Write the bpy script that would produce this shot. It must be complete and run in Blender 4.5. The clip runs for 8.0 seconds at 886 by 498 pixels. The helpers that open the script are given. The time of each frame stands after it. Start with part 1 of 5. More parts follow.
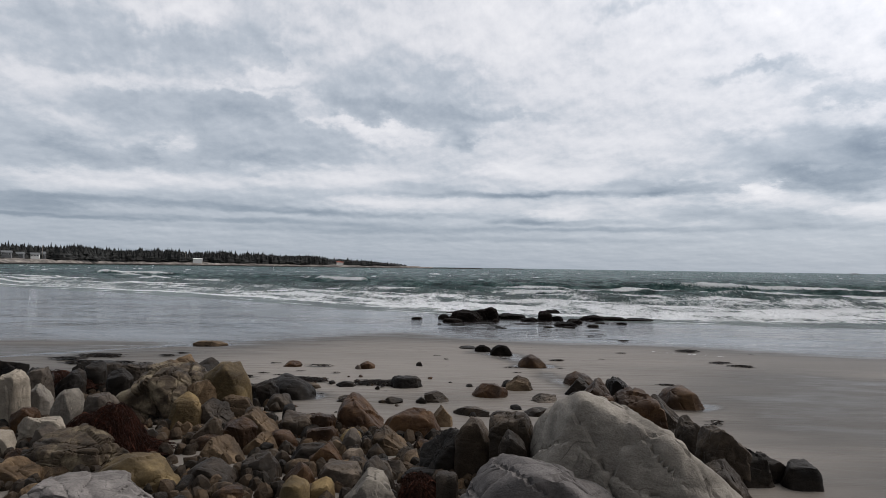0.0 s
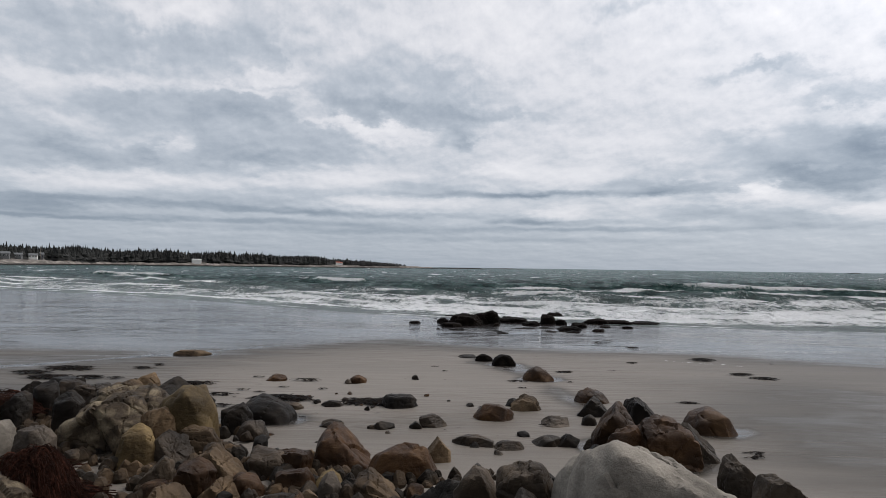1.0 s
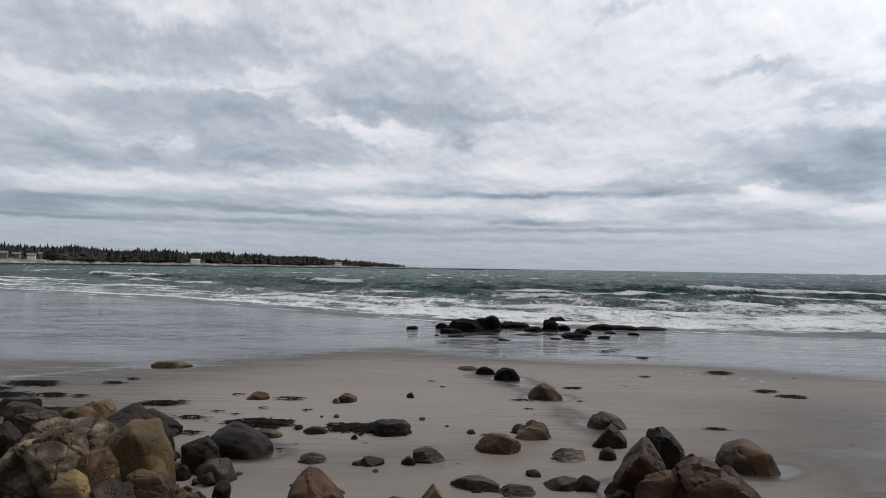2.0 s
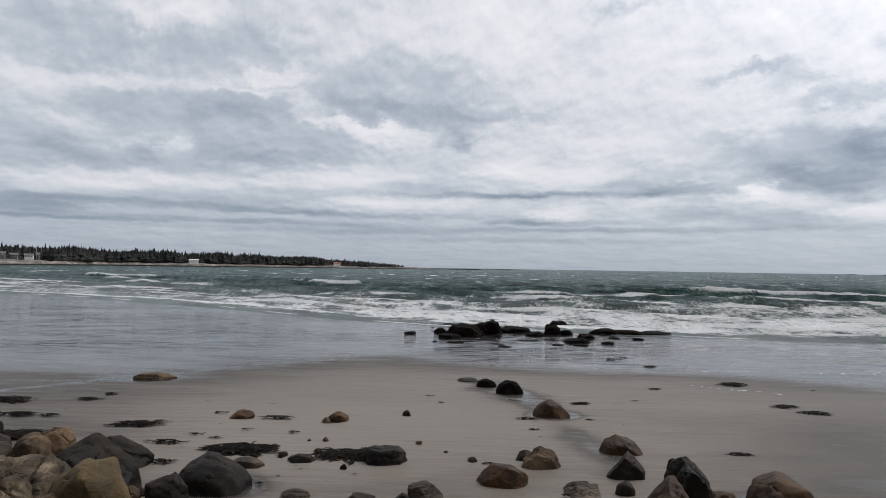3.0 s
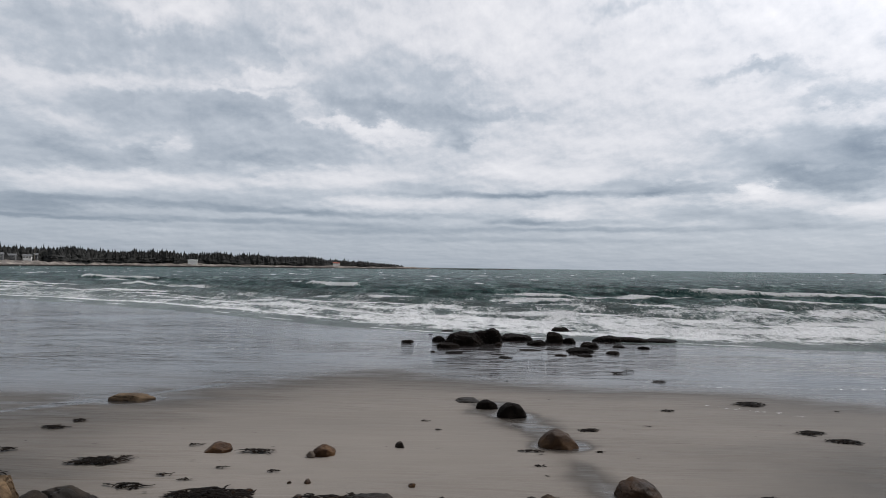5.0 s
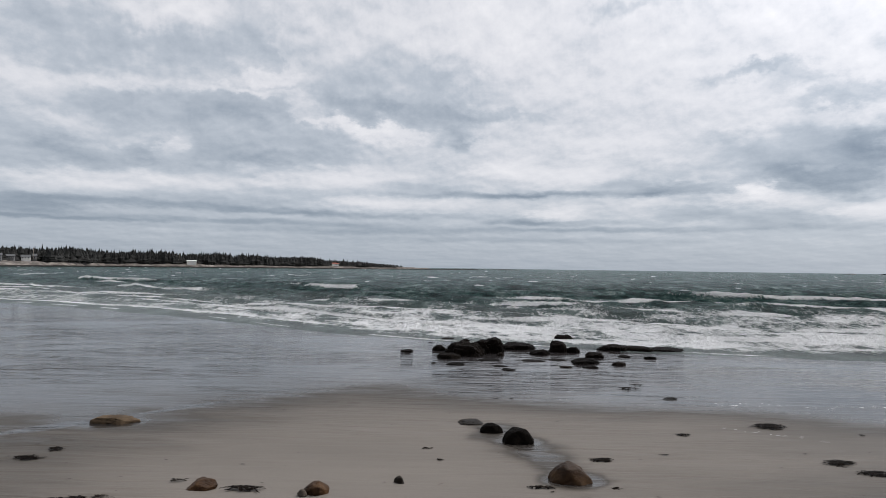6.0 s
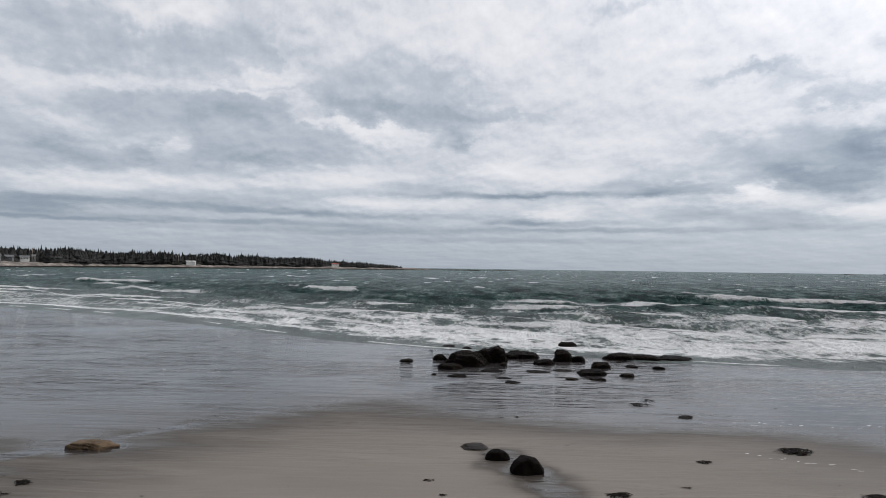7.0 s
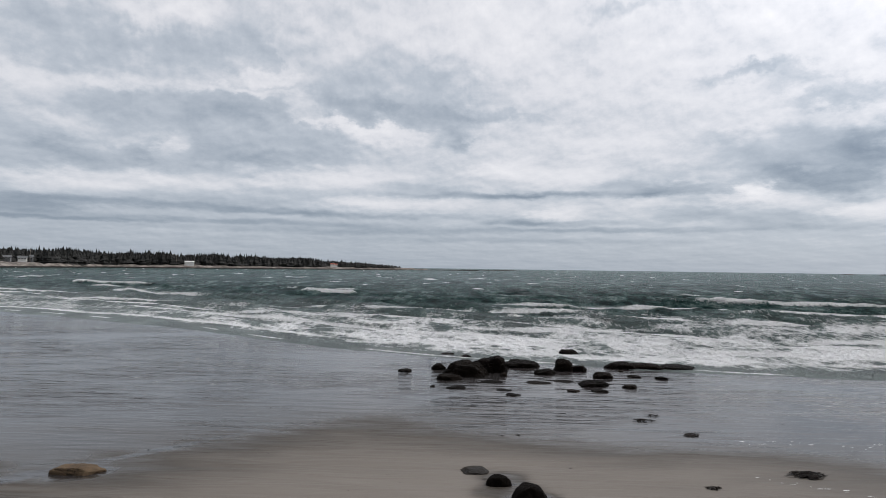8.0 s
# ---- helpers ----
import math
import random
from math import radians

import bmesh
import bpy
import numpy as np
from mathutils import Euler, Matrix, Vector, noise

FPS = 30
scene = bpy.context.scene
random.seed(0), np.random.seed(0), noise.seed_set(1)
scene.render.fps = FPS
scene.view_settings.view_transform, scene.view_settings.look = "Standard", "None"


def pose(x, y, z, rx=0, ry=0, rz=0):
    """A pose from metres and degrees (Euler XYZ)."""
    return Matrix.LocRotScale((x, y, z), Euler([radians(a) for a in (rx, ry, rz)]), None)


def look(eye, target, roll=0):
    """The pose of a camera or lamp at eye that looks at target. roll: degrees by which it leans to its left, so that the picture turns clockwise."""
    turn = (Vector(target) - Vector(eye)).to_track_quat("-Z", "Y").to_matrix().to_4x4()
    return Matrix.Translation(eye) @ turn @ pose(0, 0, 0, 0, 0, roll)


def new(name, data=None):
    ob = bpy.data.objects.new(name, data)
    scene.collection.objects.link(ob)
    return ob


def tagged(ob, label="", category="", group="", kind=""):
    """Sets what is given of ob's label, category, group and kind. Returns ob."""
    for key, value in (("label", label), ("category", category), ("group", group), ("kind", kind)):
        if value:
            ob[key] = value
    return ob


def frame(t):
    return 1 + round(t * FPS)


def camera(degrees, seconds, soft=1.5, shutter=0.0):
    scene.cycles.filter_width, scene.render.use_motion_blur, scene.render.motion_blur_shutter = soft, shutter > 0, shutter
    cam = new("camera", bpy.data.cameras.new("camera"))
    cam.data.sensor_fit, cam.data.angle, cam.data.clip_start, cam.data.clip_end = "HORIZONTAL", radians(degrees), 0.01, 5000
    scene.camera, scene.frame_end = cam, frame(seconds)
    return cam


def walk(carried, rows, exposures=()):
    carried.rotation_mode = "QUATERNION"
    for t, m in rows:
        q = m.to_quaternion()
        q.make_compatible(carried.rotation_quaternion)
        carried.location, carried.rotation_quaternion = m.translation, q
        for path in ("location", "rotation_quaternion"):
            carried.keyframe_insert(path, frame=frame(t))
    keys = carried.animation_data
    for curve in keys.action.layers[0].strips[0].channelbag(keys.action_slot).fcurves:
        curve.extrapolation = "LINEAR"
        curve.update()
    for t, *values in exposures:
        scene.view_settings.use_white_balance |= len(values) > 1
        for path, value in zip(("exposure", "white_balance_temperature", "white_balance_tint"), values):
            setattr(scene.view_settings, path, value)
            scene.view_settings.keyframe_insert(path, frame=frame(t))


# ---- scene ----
import functools

cam = camera(72.0, 8.0, 0.7)
PATH = [
    (0, (1.107, 5.684, 2.136), (1.035, 7.682, 2.195), 0.9),
    (0.5, (1.109, 6.202, 2.179), (1.039, 8.2, 2.239), 0.8),
    (1, (1.098, 6.729, 2.222), (1.028, 8.727, 2.281), 0.8),
    (1.5, (1.092, 7.245, 2.268), (1.022, 9.243, 2.328), 0.9),
    (3, (1.058, 8.478, 2.472), (0.994, 10.476, 2.533), 0.9),
    (3.5, (1.072, 8.619, 2.495), (1.009, 10.617, 2.556), 0.8),
    (4, (1.1, 8.788, 2.556), (1.037, 10.786, 2.617), 0.8),
    (4.5, (1.094, 9.036, 2.624), (1.031, 11.034, 2.684), 0.8),
    (6, (1.003, 10.005, 3.004), (0.943, 12.004, 3.065), 0.8),
    (6.5, (0.959, 10.375, 3.116), (0.898, 12.373, 3.178), 0.8),
    (7, (0.932, 10.804, 3.238), (0.873, 12.802, 3.3), 0.8),
    (7.5, (0.914, 11.133, 3.403), (0.857, 13.131, 3.465), 0.8),
    (8, (0.91, 11.19, 3.535), (0.855, 13.189, 3.597), 0.8),
]
walk(cam, [(t, look(eye, target, roll)) for t, eye, target, roll in PATH])

# ---- light ----
SUN_AZ, SUN_EL = 1.15, 0.95


def math_node(nt, op, a, b=None, c=None, clamp=False):
    n = nt.nodes.new("ShaderNodeMath")
    n.operation, n.use_clamp = op, clamp
    for i, v in enumerate((a, b, c)):
        if v is None:
            continue
        if isinstance(v, (int, float)):
            n.inputs[i].default_value = v
        else:
            nt.links.new(v, n.inputs[i])
    return n.outputs[0]


def vec_node(nt, op, a, b=None, scale=None):
    n = nt.nodes.new("ShaderNodeVectorMath")
    n.operation = op
    for i, v in enumerate((a, b)):
        if v is None:
            continue
        if isinstance(v, (tuple, list)):
            n.inputs[i].default_value = v
        else:
            nt.links.new(v, n.inputs[i])
    if scale is not None:
        n.inputs[3].default_value = scale
    return n.outputs["Value"] if op == "DOT_PRODUCT" else n.outputs["Vector"]


def noise_node(nt, vector, scale, detail=5.0, rough=0.55, warp=0.0):
    n = nt.nodes.new("ShaderNodeTexNoise")
    n.inputs["Scale"].default_value, n.inputs["Detail"].default_value = scale, detail
    n.inputs["Roughness"].default_value, n.inputs["Distortion"].default_value = rough, warp
    nt.links.new(vector, n.inputs["Vector"])
    return n


def ramp_node(nt, value, stops):
    n = nt.nodes.new("ShaderNodeValToRGB")
    while len(n.color_ramp.elements) < len(stops):
        n.color_ramp.elements.new(0.5)
    for e, (p, c) in zip(n.color_ramp.elements, stops):
        e.position, e.color = p, (*(c if isinstance(c, tuple) else (c, c, c)), 1)
    nt.links.new(value, n.inputs[0])
    return n.outputs[0]


def mix_node(nt, factor, a, b, blend="MIX"):
    n = nt.nodes.new("ShaderNodeMix")
    n.data_type, n.blend_type = "RGBA", blend
    for i, v in ((0, factor), (6, a), (7, b)):
        if isinstance(v, (int, float)):
            n.inputs[i].default_value = v if i == 0 else (v, v, v, 1)
        elif isinstance(v, tuple):
            n.inputs[i].default_value = (*v, 1)
        else:
            nt.links.new(v, n.inputs[i])
    return n.outputs[2]


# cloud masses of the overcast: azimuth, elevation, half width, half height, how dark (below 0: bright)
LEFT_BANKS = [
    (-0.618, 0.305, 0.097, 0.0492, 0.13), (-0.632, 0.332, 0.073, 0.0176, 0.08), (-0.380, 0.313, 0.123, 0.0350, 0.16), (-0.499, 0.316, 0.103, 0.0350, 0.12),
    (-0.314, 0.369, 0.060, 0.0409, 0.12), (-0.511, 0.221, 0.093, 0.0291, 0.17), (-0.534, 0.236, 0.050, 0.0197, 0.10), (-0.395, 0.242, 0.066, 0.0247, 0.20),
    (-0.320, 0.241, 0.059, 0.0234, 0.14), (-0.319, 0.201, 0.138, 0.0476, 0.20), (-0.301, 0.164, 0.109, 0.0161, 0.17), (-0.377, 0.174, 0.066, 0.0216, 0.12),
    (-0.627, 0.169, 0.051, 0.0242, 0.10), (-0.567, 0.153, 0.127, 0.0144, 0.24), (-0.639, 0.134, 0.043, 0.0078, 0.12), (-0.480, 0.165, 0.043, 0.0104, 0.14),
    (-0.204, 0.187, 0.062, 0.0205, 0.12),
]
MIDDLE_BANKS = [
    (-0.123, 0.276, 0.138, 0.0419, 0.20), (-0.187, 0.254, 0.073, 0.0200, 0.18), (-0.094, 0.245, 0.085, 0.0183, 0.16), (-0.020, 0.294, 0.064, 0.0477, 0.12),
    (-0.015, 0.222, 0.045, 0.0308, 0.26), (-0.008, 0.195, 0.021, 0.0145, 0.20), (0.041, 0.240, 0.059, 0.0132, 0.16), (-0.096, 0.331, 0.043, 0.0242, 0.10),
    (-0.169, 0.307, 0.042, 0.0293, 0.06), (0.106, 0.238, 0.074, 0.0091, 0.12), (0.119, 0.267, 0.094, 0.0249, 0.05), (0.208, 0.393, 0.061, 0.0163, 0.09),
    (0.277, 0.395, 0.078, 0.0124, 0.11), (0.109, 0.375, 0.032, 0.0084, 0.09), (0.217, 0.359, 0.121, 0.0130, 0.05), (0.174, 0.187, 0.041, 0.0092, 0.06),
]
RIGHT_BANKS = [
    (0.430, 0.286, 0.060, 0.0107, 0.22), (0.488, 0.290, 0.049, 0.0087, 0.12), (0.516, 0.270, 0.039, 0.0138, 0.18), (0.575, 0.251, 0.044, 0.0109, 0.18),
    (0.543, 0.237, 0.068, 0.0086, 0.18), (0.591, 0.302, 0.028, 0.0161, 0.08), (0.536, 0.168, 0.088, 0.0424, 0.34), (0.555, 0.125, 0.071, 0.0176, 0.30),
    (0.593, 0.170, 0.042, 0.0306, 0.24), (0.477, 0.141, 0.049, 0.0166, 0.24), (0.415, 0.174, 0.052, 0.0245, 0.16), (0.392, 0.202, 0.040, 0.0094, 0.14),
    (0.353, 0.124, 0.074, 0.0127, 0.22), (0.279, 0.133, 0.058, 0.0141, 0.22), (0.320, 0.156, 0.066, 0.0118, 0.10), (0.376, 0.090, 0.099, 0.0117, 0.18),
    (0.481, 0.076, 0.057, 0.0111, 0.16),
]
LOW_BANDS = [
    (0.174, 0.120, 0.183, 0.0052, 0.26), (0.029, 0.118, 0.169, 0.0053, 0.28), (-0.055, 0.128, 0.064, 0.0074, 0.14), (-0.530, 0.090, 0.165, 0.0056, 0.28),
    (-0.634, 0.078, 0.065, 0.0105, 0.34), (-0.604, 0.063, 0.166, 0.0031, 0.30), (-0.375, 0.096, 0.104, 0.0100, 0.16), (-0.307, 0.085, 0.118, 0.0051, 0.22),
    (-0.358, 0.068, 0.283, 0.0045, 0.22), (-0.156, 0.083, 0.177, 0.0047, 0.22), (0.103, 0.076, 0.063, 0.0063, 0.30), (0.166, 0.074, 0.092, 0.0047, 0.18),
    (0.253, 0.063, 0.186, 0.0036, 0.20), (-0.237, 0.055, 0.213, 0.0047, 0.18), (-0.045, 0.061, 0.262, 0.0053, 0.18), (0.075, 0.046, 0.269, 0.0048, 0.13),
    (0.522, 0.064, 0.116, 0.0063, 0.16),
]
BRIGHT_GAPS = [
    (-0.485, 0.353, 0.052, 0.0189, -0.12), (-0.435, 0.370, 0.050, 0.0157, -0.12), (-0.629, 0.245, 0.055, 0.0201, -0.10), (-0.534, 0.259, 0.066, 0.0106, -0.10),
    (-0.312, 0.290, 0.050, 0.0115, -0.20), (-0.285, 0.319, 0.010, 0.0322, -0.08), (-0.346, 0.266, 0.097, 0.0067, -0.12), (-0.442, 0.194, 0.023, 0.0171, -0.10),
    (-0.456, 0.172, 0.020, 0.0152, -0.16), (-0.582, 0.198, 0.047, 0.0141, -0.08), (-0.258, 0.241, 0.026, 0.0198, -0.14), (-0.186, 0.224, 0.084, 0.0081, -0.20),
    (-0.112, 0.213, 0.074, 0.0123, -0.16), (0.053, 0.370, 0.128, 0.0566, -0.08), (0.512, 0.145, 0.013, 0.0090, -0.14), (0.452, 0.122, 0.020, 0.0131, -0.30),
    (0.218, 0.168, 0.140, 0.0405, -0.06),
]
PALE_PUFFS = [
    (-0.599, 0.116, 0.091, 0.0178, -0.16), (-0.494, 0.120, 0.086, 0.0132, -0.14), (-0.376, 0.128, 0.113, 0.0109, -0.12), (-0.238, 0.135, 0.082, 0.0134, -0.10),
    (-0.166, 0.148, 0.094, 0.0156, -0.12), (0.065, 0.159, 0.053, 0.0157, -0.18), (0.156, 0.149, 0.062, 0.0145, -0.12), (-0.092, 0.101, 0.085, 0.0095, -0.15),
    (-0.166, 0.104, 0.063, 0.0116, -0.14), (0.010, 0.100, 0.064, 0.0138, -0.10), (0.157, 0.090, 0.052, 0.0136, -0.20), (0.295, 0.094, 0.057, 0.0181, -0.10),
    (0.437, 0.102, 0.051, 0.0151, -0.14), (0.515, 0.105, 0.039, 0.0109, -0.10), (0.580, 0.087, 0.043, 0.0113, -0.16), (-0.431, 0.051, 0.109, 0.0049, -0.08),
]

world = bpy.data.worlds.new("overcast")
scene.world = world
world.use_nodes = True
wt = world.node_tree
wt.nodes.clear()
way = wt.nodes.new("ShaderNodeTexCoord").outputs["Generated"]
axes = wt.nodes.new("ShaderNodeSeparateXYZ")
wt.links.new(way, axes.inputs[0])
azimuth = math_node(wt, "ARCTAN2", axes.outputs[0], axes.outputs[1])
elevation = math_node(wt, "ARCSINE", axes.outputs[2])
flat = math_node(wt, "DIVIDE", 1.0, math_node(wt, "ADD", math_node(wt, "ABSOLUTE", axes.outputs[2]), 0.07))
plane = wt.nodes.new("ShaderNodeCombineXYZ")
wt.links.new(math_node(wt, "MULTIPLY", axes.outputs[0], flat), plane.inputs[0])
wt.links.new(math_node(wt, "MULTIPLY", axes.outputs[1], flat), plane.inputs[1])
angles = wt.nodes.new("ShaderNodeCombineXYZ")
wt.links.new(azimuth, angles.inputs[0])
wt.links.new(elevation, angles.inputs[1])
broad = noise_node(wt, plane.outputs[0], 1.1, 6, 0.6, 0.3)
sheet = wt.nodes.new("ShaderNodeCombineXYZ")
wt.links.new(math_node(wt, "MULTIPLY", azimuth, 7.0), sheet.inputs[0])
lifted = math_node(wt, "ADD", math_node(wt, "MAXIMUM", elevation, 0.0), 0.07)
wt.links.new(math_node(wt, "MULTIPLY", math_node(wt, "LOGARITHM", lifted, 2.718), 3.3), sheet.inputs[1])
stretched = sheet.outputs[0]
puffs = noise_node(wt, stretched, 2.3, 9, 0.60, 0.0)
above = noise_node(wt, vec_node(wt, "ADD", stretched, (0.03, 0.09, 0.0)), 2.3, 9, 0.60, 0.0)
# the billows push the edges of the cloud masses about, less and less towards the horizon
shove = vec_node(wt, "SUBTRACT", puffs.outputs["Color"], (0.5, 0.5, 0.5))
shift_by = wt.nodes.new("ShaderNodeCombineXYZ")
shove_x, shove_y = wt.nodes.new("ShaderNodeSeparateXYZ"), math_node(wt, "MULTIPLY", lifted, 0.26)
wt.links.new(shove, shove_x.inputs[0])
wt.links.new(math_node(wt, "MULTIPLY", shove_x.outputs[0], 0.13), shift_by.inputs[0])
wt.links.new(math_node(wt, "MULTIPLY", shove_x.outputs[1], shove_y), shift_by.inputs[1])
bent = vec_node(wt, "ADD", angles.outputs[0], shift_by.outputs[0])
slight = vec_node(wt, "ADD", angles.outputs[0], vec_node(wt, "MULTIPLY", shift_by.outputs[0], (1.0, 0.45, 0.0)))
haze = math_node(wt, "EXPONENT", math_node(wt, "MULTIPLY", elevation, -7.0))
total = math_node(wt, "MULTIPLY_ADD", haze, 0.46, 0.235)
total = math_node(wt, "MULTIPLY_ADD", azimuth, -0.13, total)
total = math_node(wt, "MULTIPLY_ADD", math_node(wt, "MULTIPLY", haze, azimuth), 0.03, total)
calm = math_node(wt, "SUBTRACT", 1.0, math_node(wt, "MULTIPLY", haze, 0.5))
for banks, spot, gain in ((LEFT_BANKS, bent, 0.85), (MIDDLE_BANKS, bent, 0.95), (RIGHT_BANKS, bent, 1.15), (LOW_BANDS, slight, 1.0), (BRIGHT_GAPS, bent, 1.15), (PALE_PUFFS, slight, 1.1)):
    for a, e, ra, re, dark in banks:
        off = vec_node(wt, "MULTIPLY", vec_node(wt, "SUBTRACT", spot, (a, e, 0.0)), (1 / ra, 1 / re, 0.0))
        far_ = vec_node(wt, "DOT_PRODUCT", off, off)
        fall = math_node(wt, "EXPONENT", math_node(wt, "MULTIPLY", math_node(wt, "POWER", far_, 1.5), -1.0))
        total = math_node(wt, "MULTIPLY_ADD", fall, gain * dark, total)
relief = math_node(wt, "SUBTRACT", puffs.outputs[0], above.outputs[0])
# beyond the view the same broken cover goes on
total = math_node(wt, "MULTIPLY_ADD", math_node(wt, "MULTIPLY", calm, math_node(wt, "SUBTRACT", broad.outputs[0], 0.5)), 0.10, total)
total = math_node(wt, "MULTIPLY_ADD", math_node(wt, "MULTIPLY", calm, math_node(wt, "SUBTRACT", puffs.outputs[0], 0.5)), 0.42, total)
total = math_node(wt, "MULTIPLY_ADD", math_node(wt, "MULTIPLY", calm, relief), -0.85, total)
cloud = ramp_node(wt, total, [(0.0, (0.88, 0.875, 0.905)), (0.26, (0.725, 0.735, 0.782)), (0.5, (0.500, 0.545, 0.612)), (0.8, (0.325, 0.377, 0.448)), (1.0, (0.235, 0.284, 0.355))])
# an overcast dome is brightest towards the zenith
high = wt.nodes.new("ShaderNodeMapRange")
high.inputs["From Min"].default_value, high.inputs["From Max"].default_value = 0.45, 1.2
high.inputs["To Min"].default_value, high.inputs["To Max"].default_value = 1.0, 1.35
wt.links.new(elevation, high.inputs["Value"])
# and dimmer on the side away from the veiled sun
side = wt.nodes.new("ShaderNodeMapRange")
side.inputs["From Min"].default_value, side.inputs["From Max"].default_value = -0.7, 0.3
side.inputs["To Min"].default_value, side.inputs["To Max"].default_value = 0.5, 1.0
wt.links.new(axes.outputs[1], side.inputs["Value"])
dome = wt.nodes.new("ShaderNodeCombineXYZ")
level = math_node(wt, "MULTIPLY", high.outputs[0], side.outputs[0])
# and brightest of all round the veiled sun, high above the view
towards = vec_node(wt, "DOT_PRODUCT", way, (math.sin(SUN_AZ) * math.cos(SUN_EL), math.cos(SUN_AZ) * math.cos(SUN_EL), math.sin(SUN_EL)))
veil = math_node(wt, "POWER", math_node(wt, "MAXIMUM", towards, 0.0), 7.0)
level = math_node(wt, "MULTIPLY", level, math_node(wt, "MULTIPLY_ADD", veil, 2.4, 1.0))
for i in range(3):
    wt.links.new(level, dome.inputs[i])
cloud = vec_node(wt, "MULTIPLY", cloud, dome.outputs[0])
clear = wt.nodes.new("ShaderNodeTexSky")
clear.sky_type, clear.sun_disc = "NISHITA", False
clear.sun_elevation, clear.sun_rotation = SUN_EL, SUN_AZ
behind = vec_node(wt, "SCALE", clear.outputs[0], scale=0.1)
sky = mix_node(wt, 0.95, behind, cloud)
back = wt.nodes.new("ShaderNodeBackground")
wt.links.new(sky, back.inputs["Color"])
wt.links.new(back.outputs[0], wt.nodes.new("ShaderNodeOutputWorld").inputs["Surface"])

sun = new("sun", bpy.data.lights.new("sun", "SUN"))
sun.data.energy, sun.data.angle, sun.data.color = 1.4, radians(18), (1.0, 0.93, 0.84)
sun.matrix_world = look((math.sin(SUN_AZ) * math.cos(SUN_EL) * 50, math.cos(SUN_AZ) * math.cos(SUN_EL) * 50, math.sin(SUN_EL) * 50), (0, 0, 0))


# ---- materials ----
def material(name):
    m = bpy.data.materials.new(name)
    m.use_nodes = True
    nt = m.node_tree
    b = nt.nodes["Principled BSDF"]
    return m, nt, b


def bump_node(nt, b, height, strength, distance, below=None):
    n = nt.nodes.new("ShaderNodeBump")
    n.inputs["Strength"].default_value, n.inputs["Distance"].default_value = strength, distance
    nt.links.new(height, n.inputs["Height"])
    if below is not None:
        nt.links.new(below, n.inputs["Normal"])
    nt.links.new(n.outputs[0], b.inputs["Normal"])
    return n.outputs[0]


def object_vector(nt):
    """Object coordinates, shifted from thing to thing."""
    spot = nt.nodes.new("ShaderNodeTexCoord").outputs["Object"]
    rnd = nt.nodes.new("ShaderNodeObjectInfo").outputs["Random"]
    shift = nt.nodes.new("ShaderNodeCombineXYZ")
    nt.links.new(math_node(nt, "MULTIPLY", rnd, 37.0), shift.inputs[0])
    nt.links.new(math_node(nt, "MULTIPLY", rnd, 91.0), shift.inputs[2])
    return vec_node(nt, "ADD", spot, shift.outputs[0]), rnd


def rock_material(name, dark, mid, light, rough=0.8, crack=0.7, size=1.0, relief=0.8):
    m, nt, b = material(name)
    v, rnd = object_vector(nt)
    v = vec_node(nt, "SCALE", v, scale=size)
    blotch = noise_node(nt, v, 2.6, 6, 0.6, 0.3)
    grain = noise_node(nt, v, 60, 4, 0.65)
    layer = noise_node(nt, vec_node(nt, "MULTIPLY", v, (1.6, 1.9, 3.4)), 3.0, 8, 0.66, 0.5)
    colour = ramp_node(nt, blotch.outputs[0], [(0.30, dark), (0.5, mid), (0.70, light)])
    colour = mix_node(nt, 0.55, colour, ramp_node(nt, layer.outputs[0], [(0.3, 0.5), (0.55, 1.0), (0.75, 1.3)]), "MULTIPLY")
    colour = mix_node(nt, 0.5, colour, ramp_node(nt, grain.outputs[0], [(0.3, 0.6), (0.5, 1.0), (0.7, 1.3)]), "MULTIPLY")
    tone = ramp_node(nt, rnd, [(0.0, (0.70, 0.69, 0.68)), (0.5, (1.0, 1.0, 1.0)), (1.0, (1.28, 1.22, 1.12))])
    colour = mix_node(nt, 1.0, colour, tone, "MULTIPLY")
    # hairline cracks that come and go
    seam = noise_node(nt, v, 2.1, 3, 0.55, 0.8)
    thin = math_node(nt, "ABSOLUTE", math_node(nt, "SUBTRACT", seam.outputs[0], 0.5))
    line = ramp_node(nt, thin, [(0.0, 0.25), (0.012, 1.0)])
    shown = ramp_node(nt, layer.outputs[0], [(0.45, 0.0), (0.6, crack)])
    colour = mix_node(nt, shown, colour, mix_node(nt, 1.0, colour, line, "MULTIPLY"))
    nt.links.new(colour, b.inputs["Base Color"])
    nt.links.new(ramp_node(nt, blotch.outputs[0], [(0.35, rough - 0.2), (0.6, rough)]), b.inputs["Roughness"])
    b.inputs["Specular IOR Level"].default_value = 0.12
    low = bump_node(nt, b, layer.outputs[0], 0.9 * relief, 0.035)
    low = bump_node(nt, b, line, 0.3 * crack, 0.01, low)
    bump_node(nt, b, grain.outputs[0], 0.6, 0.008, low)
    return m


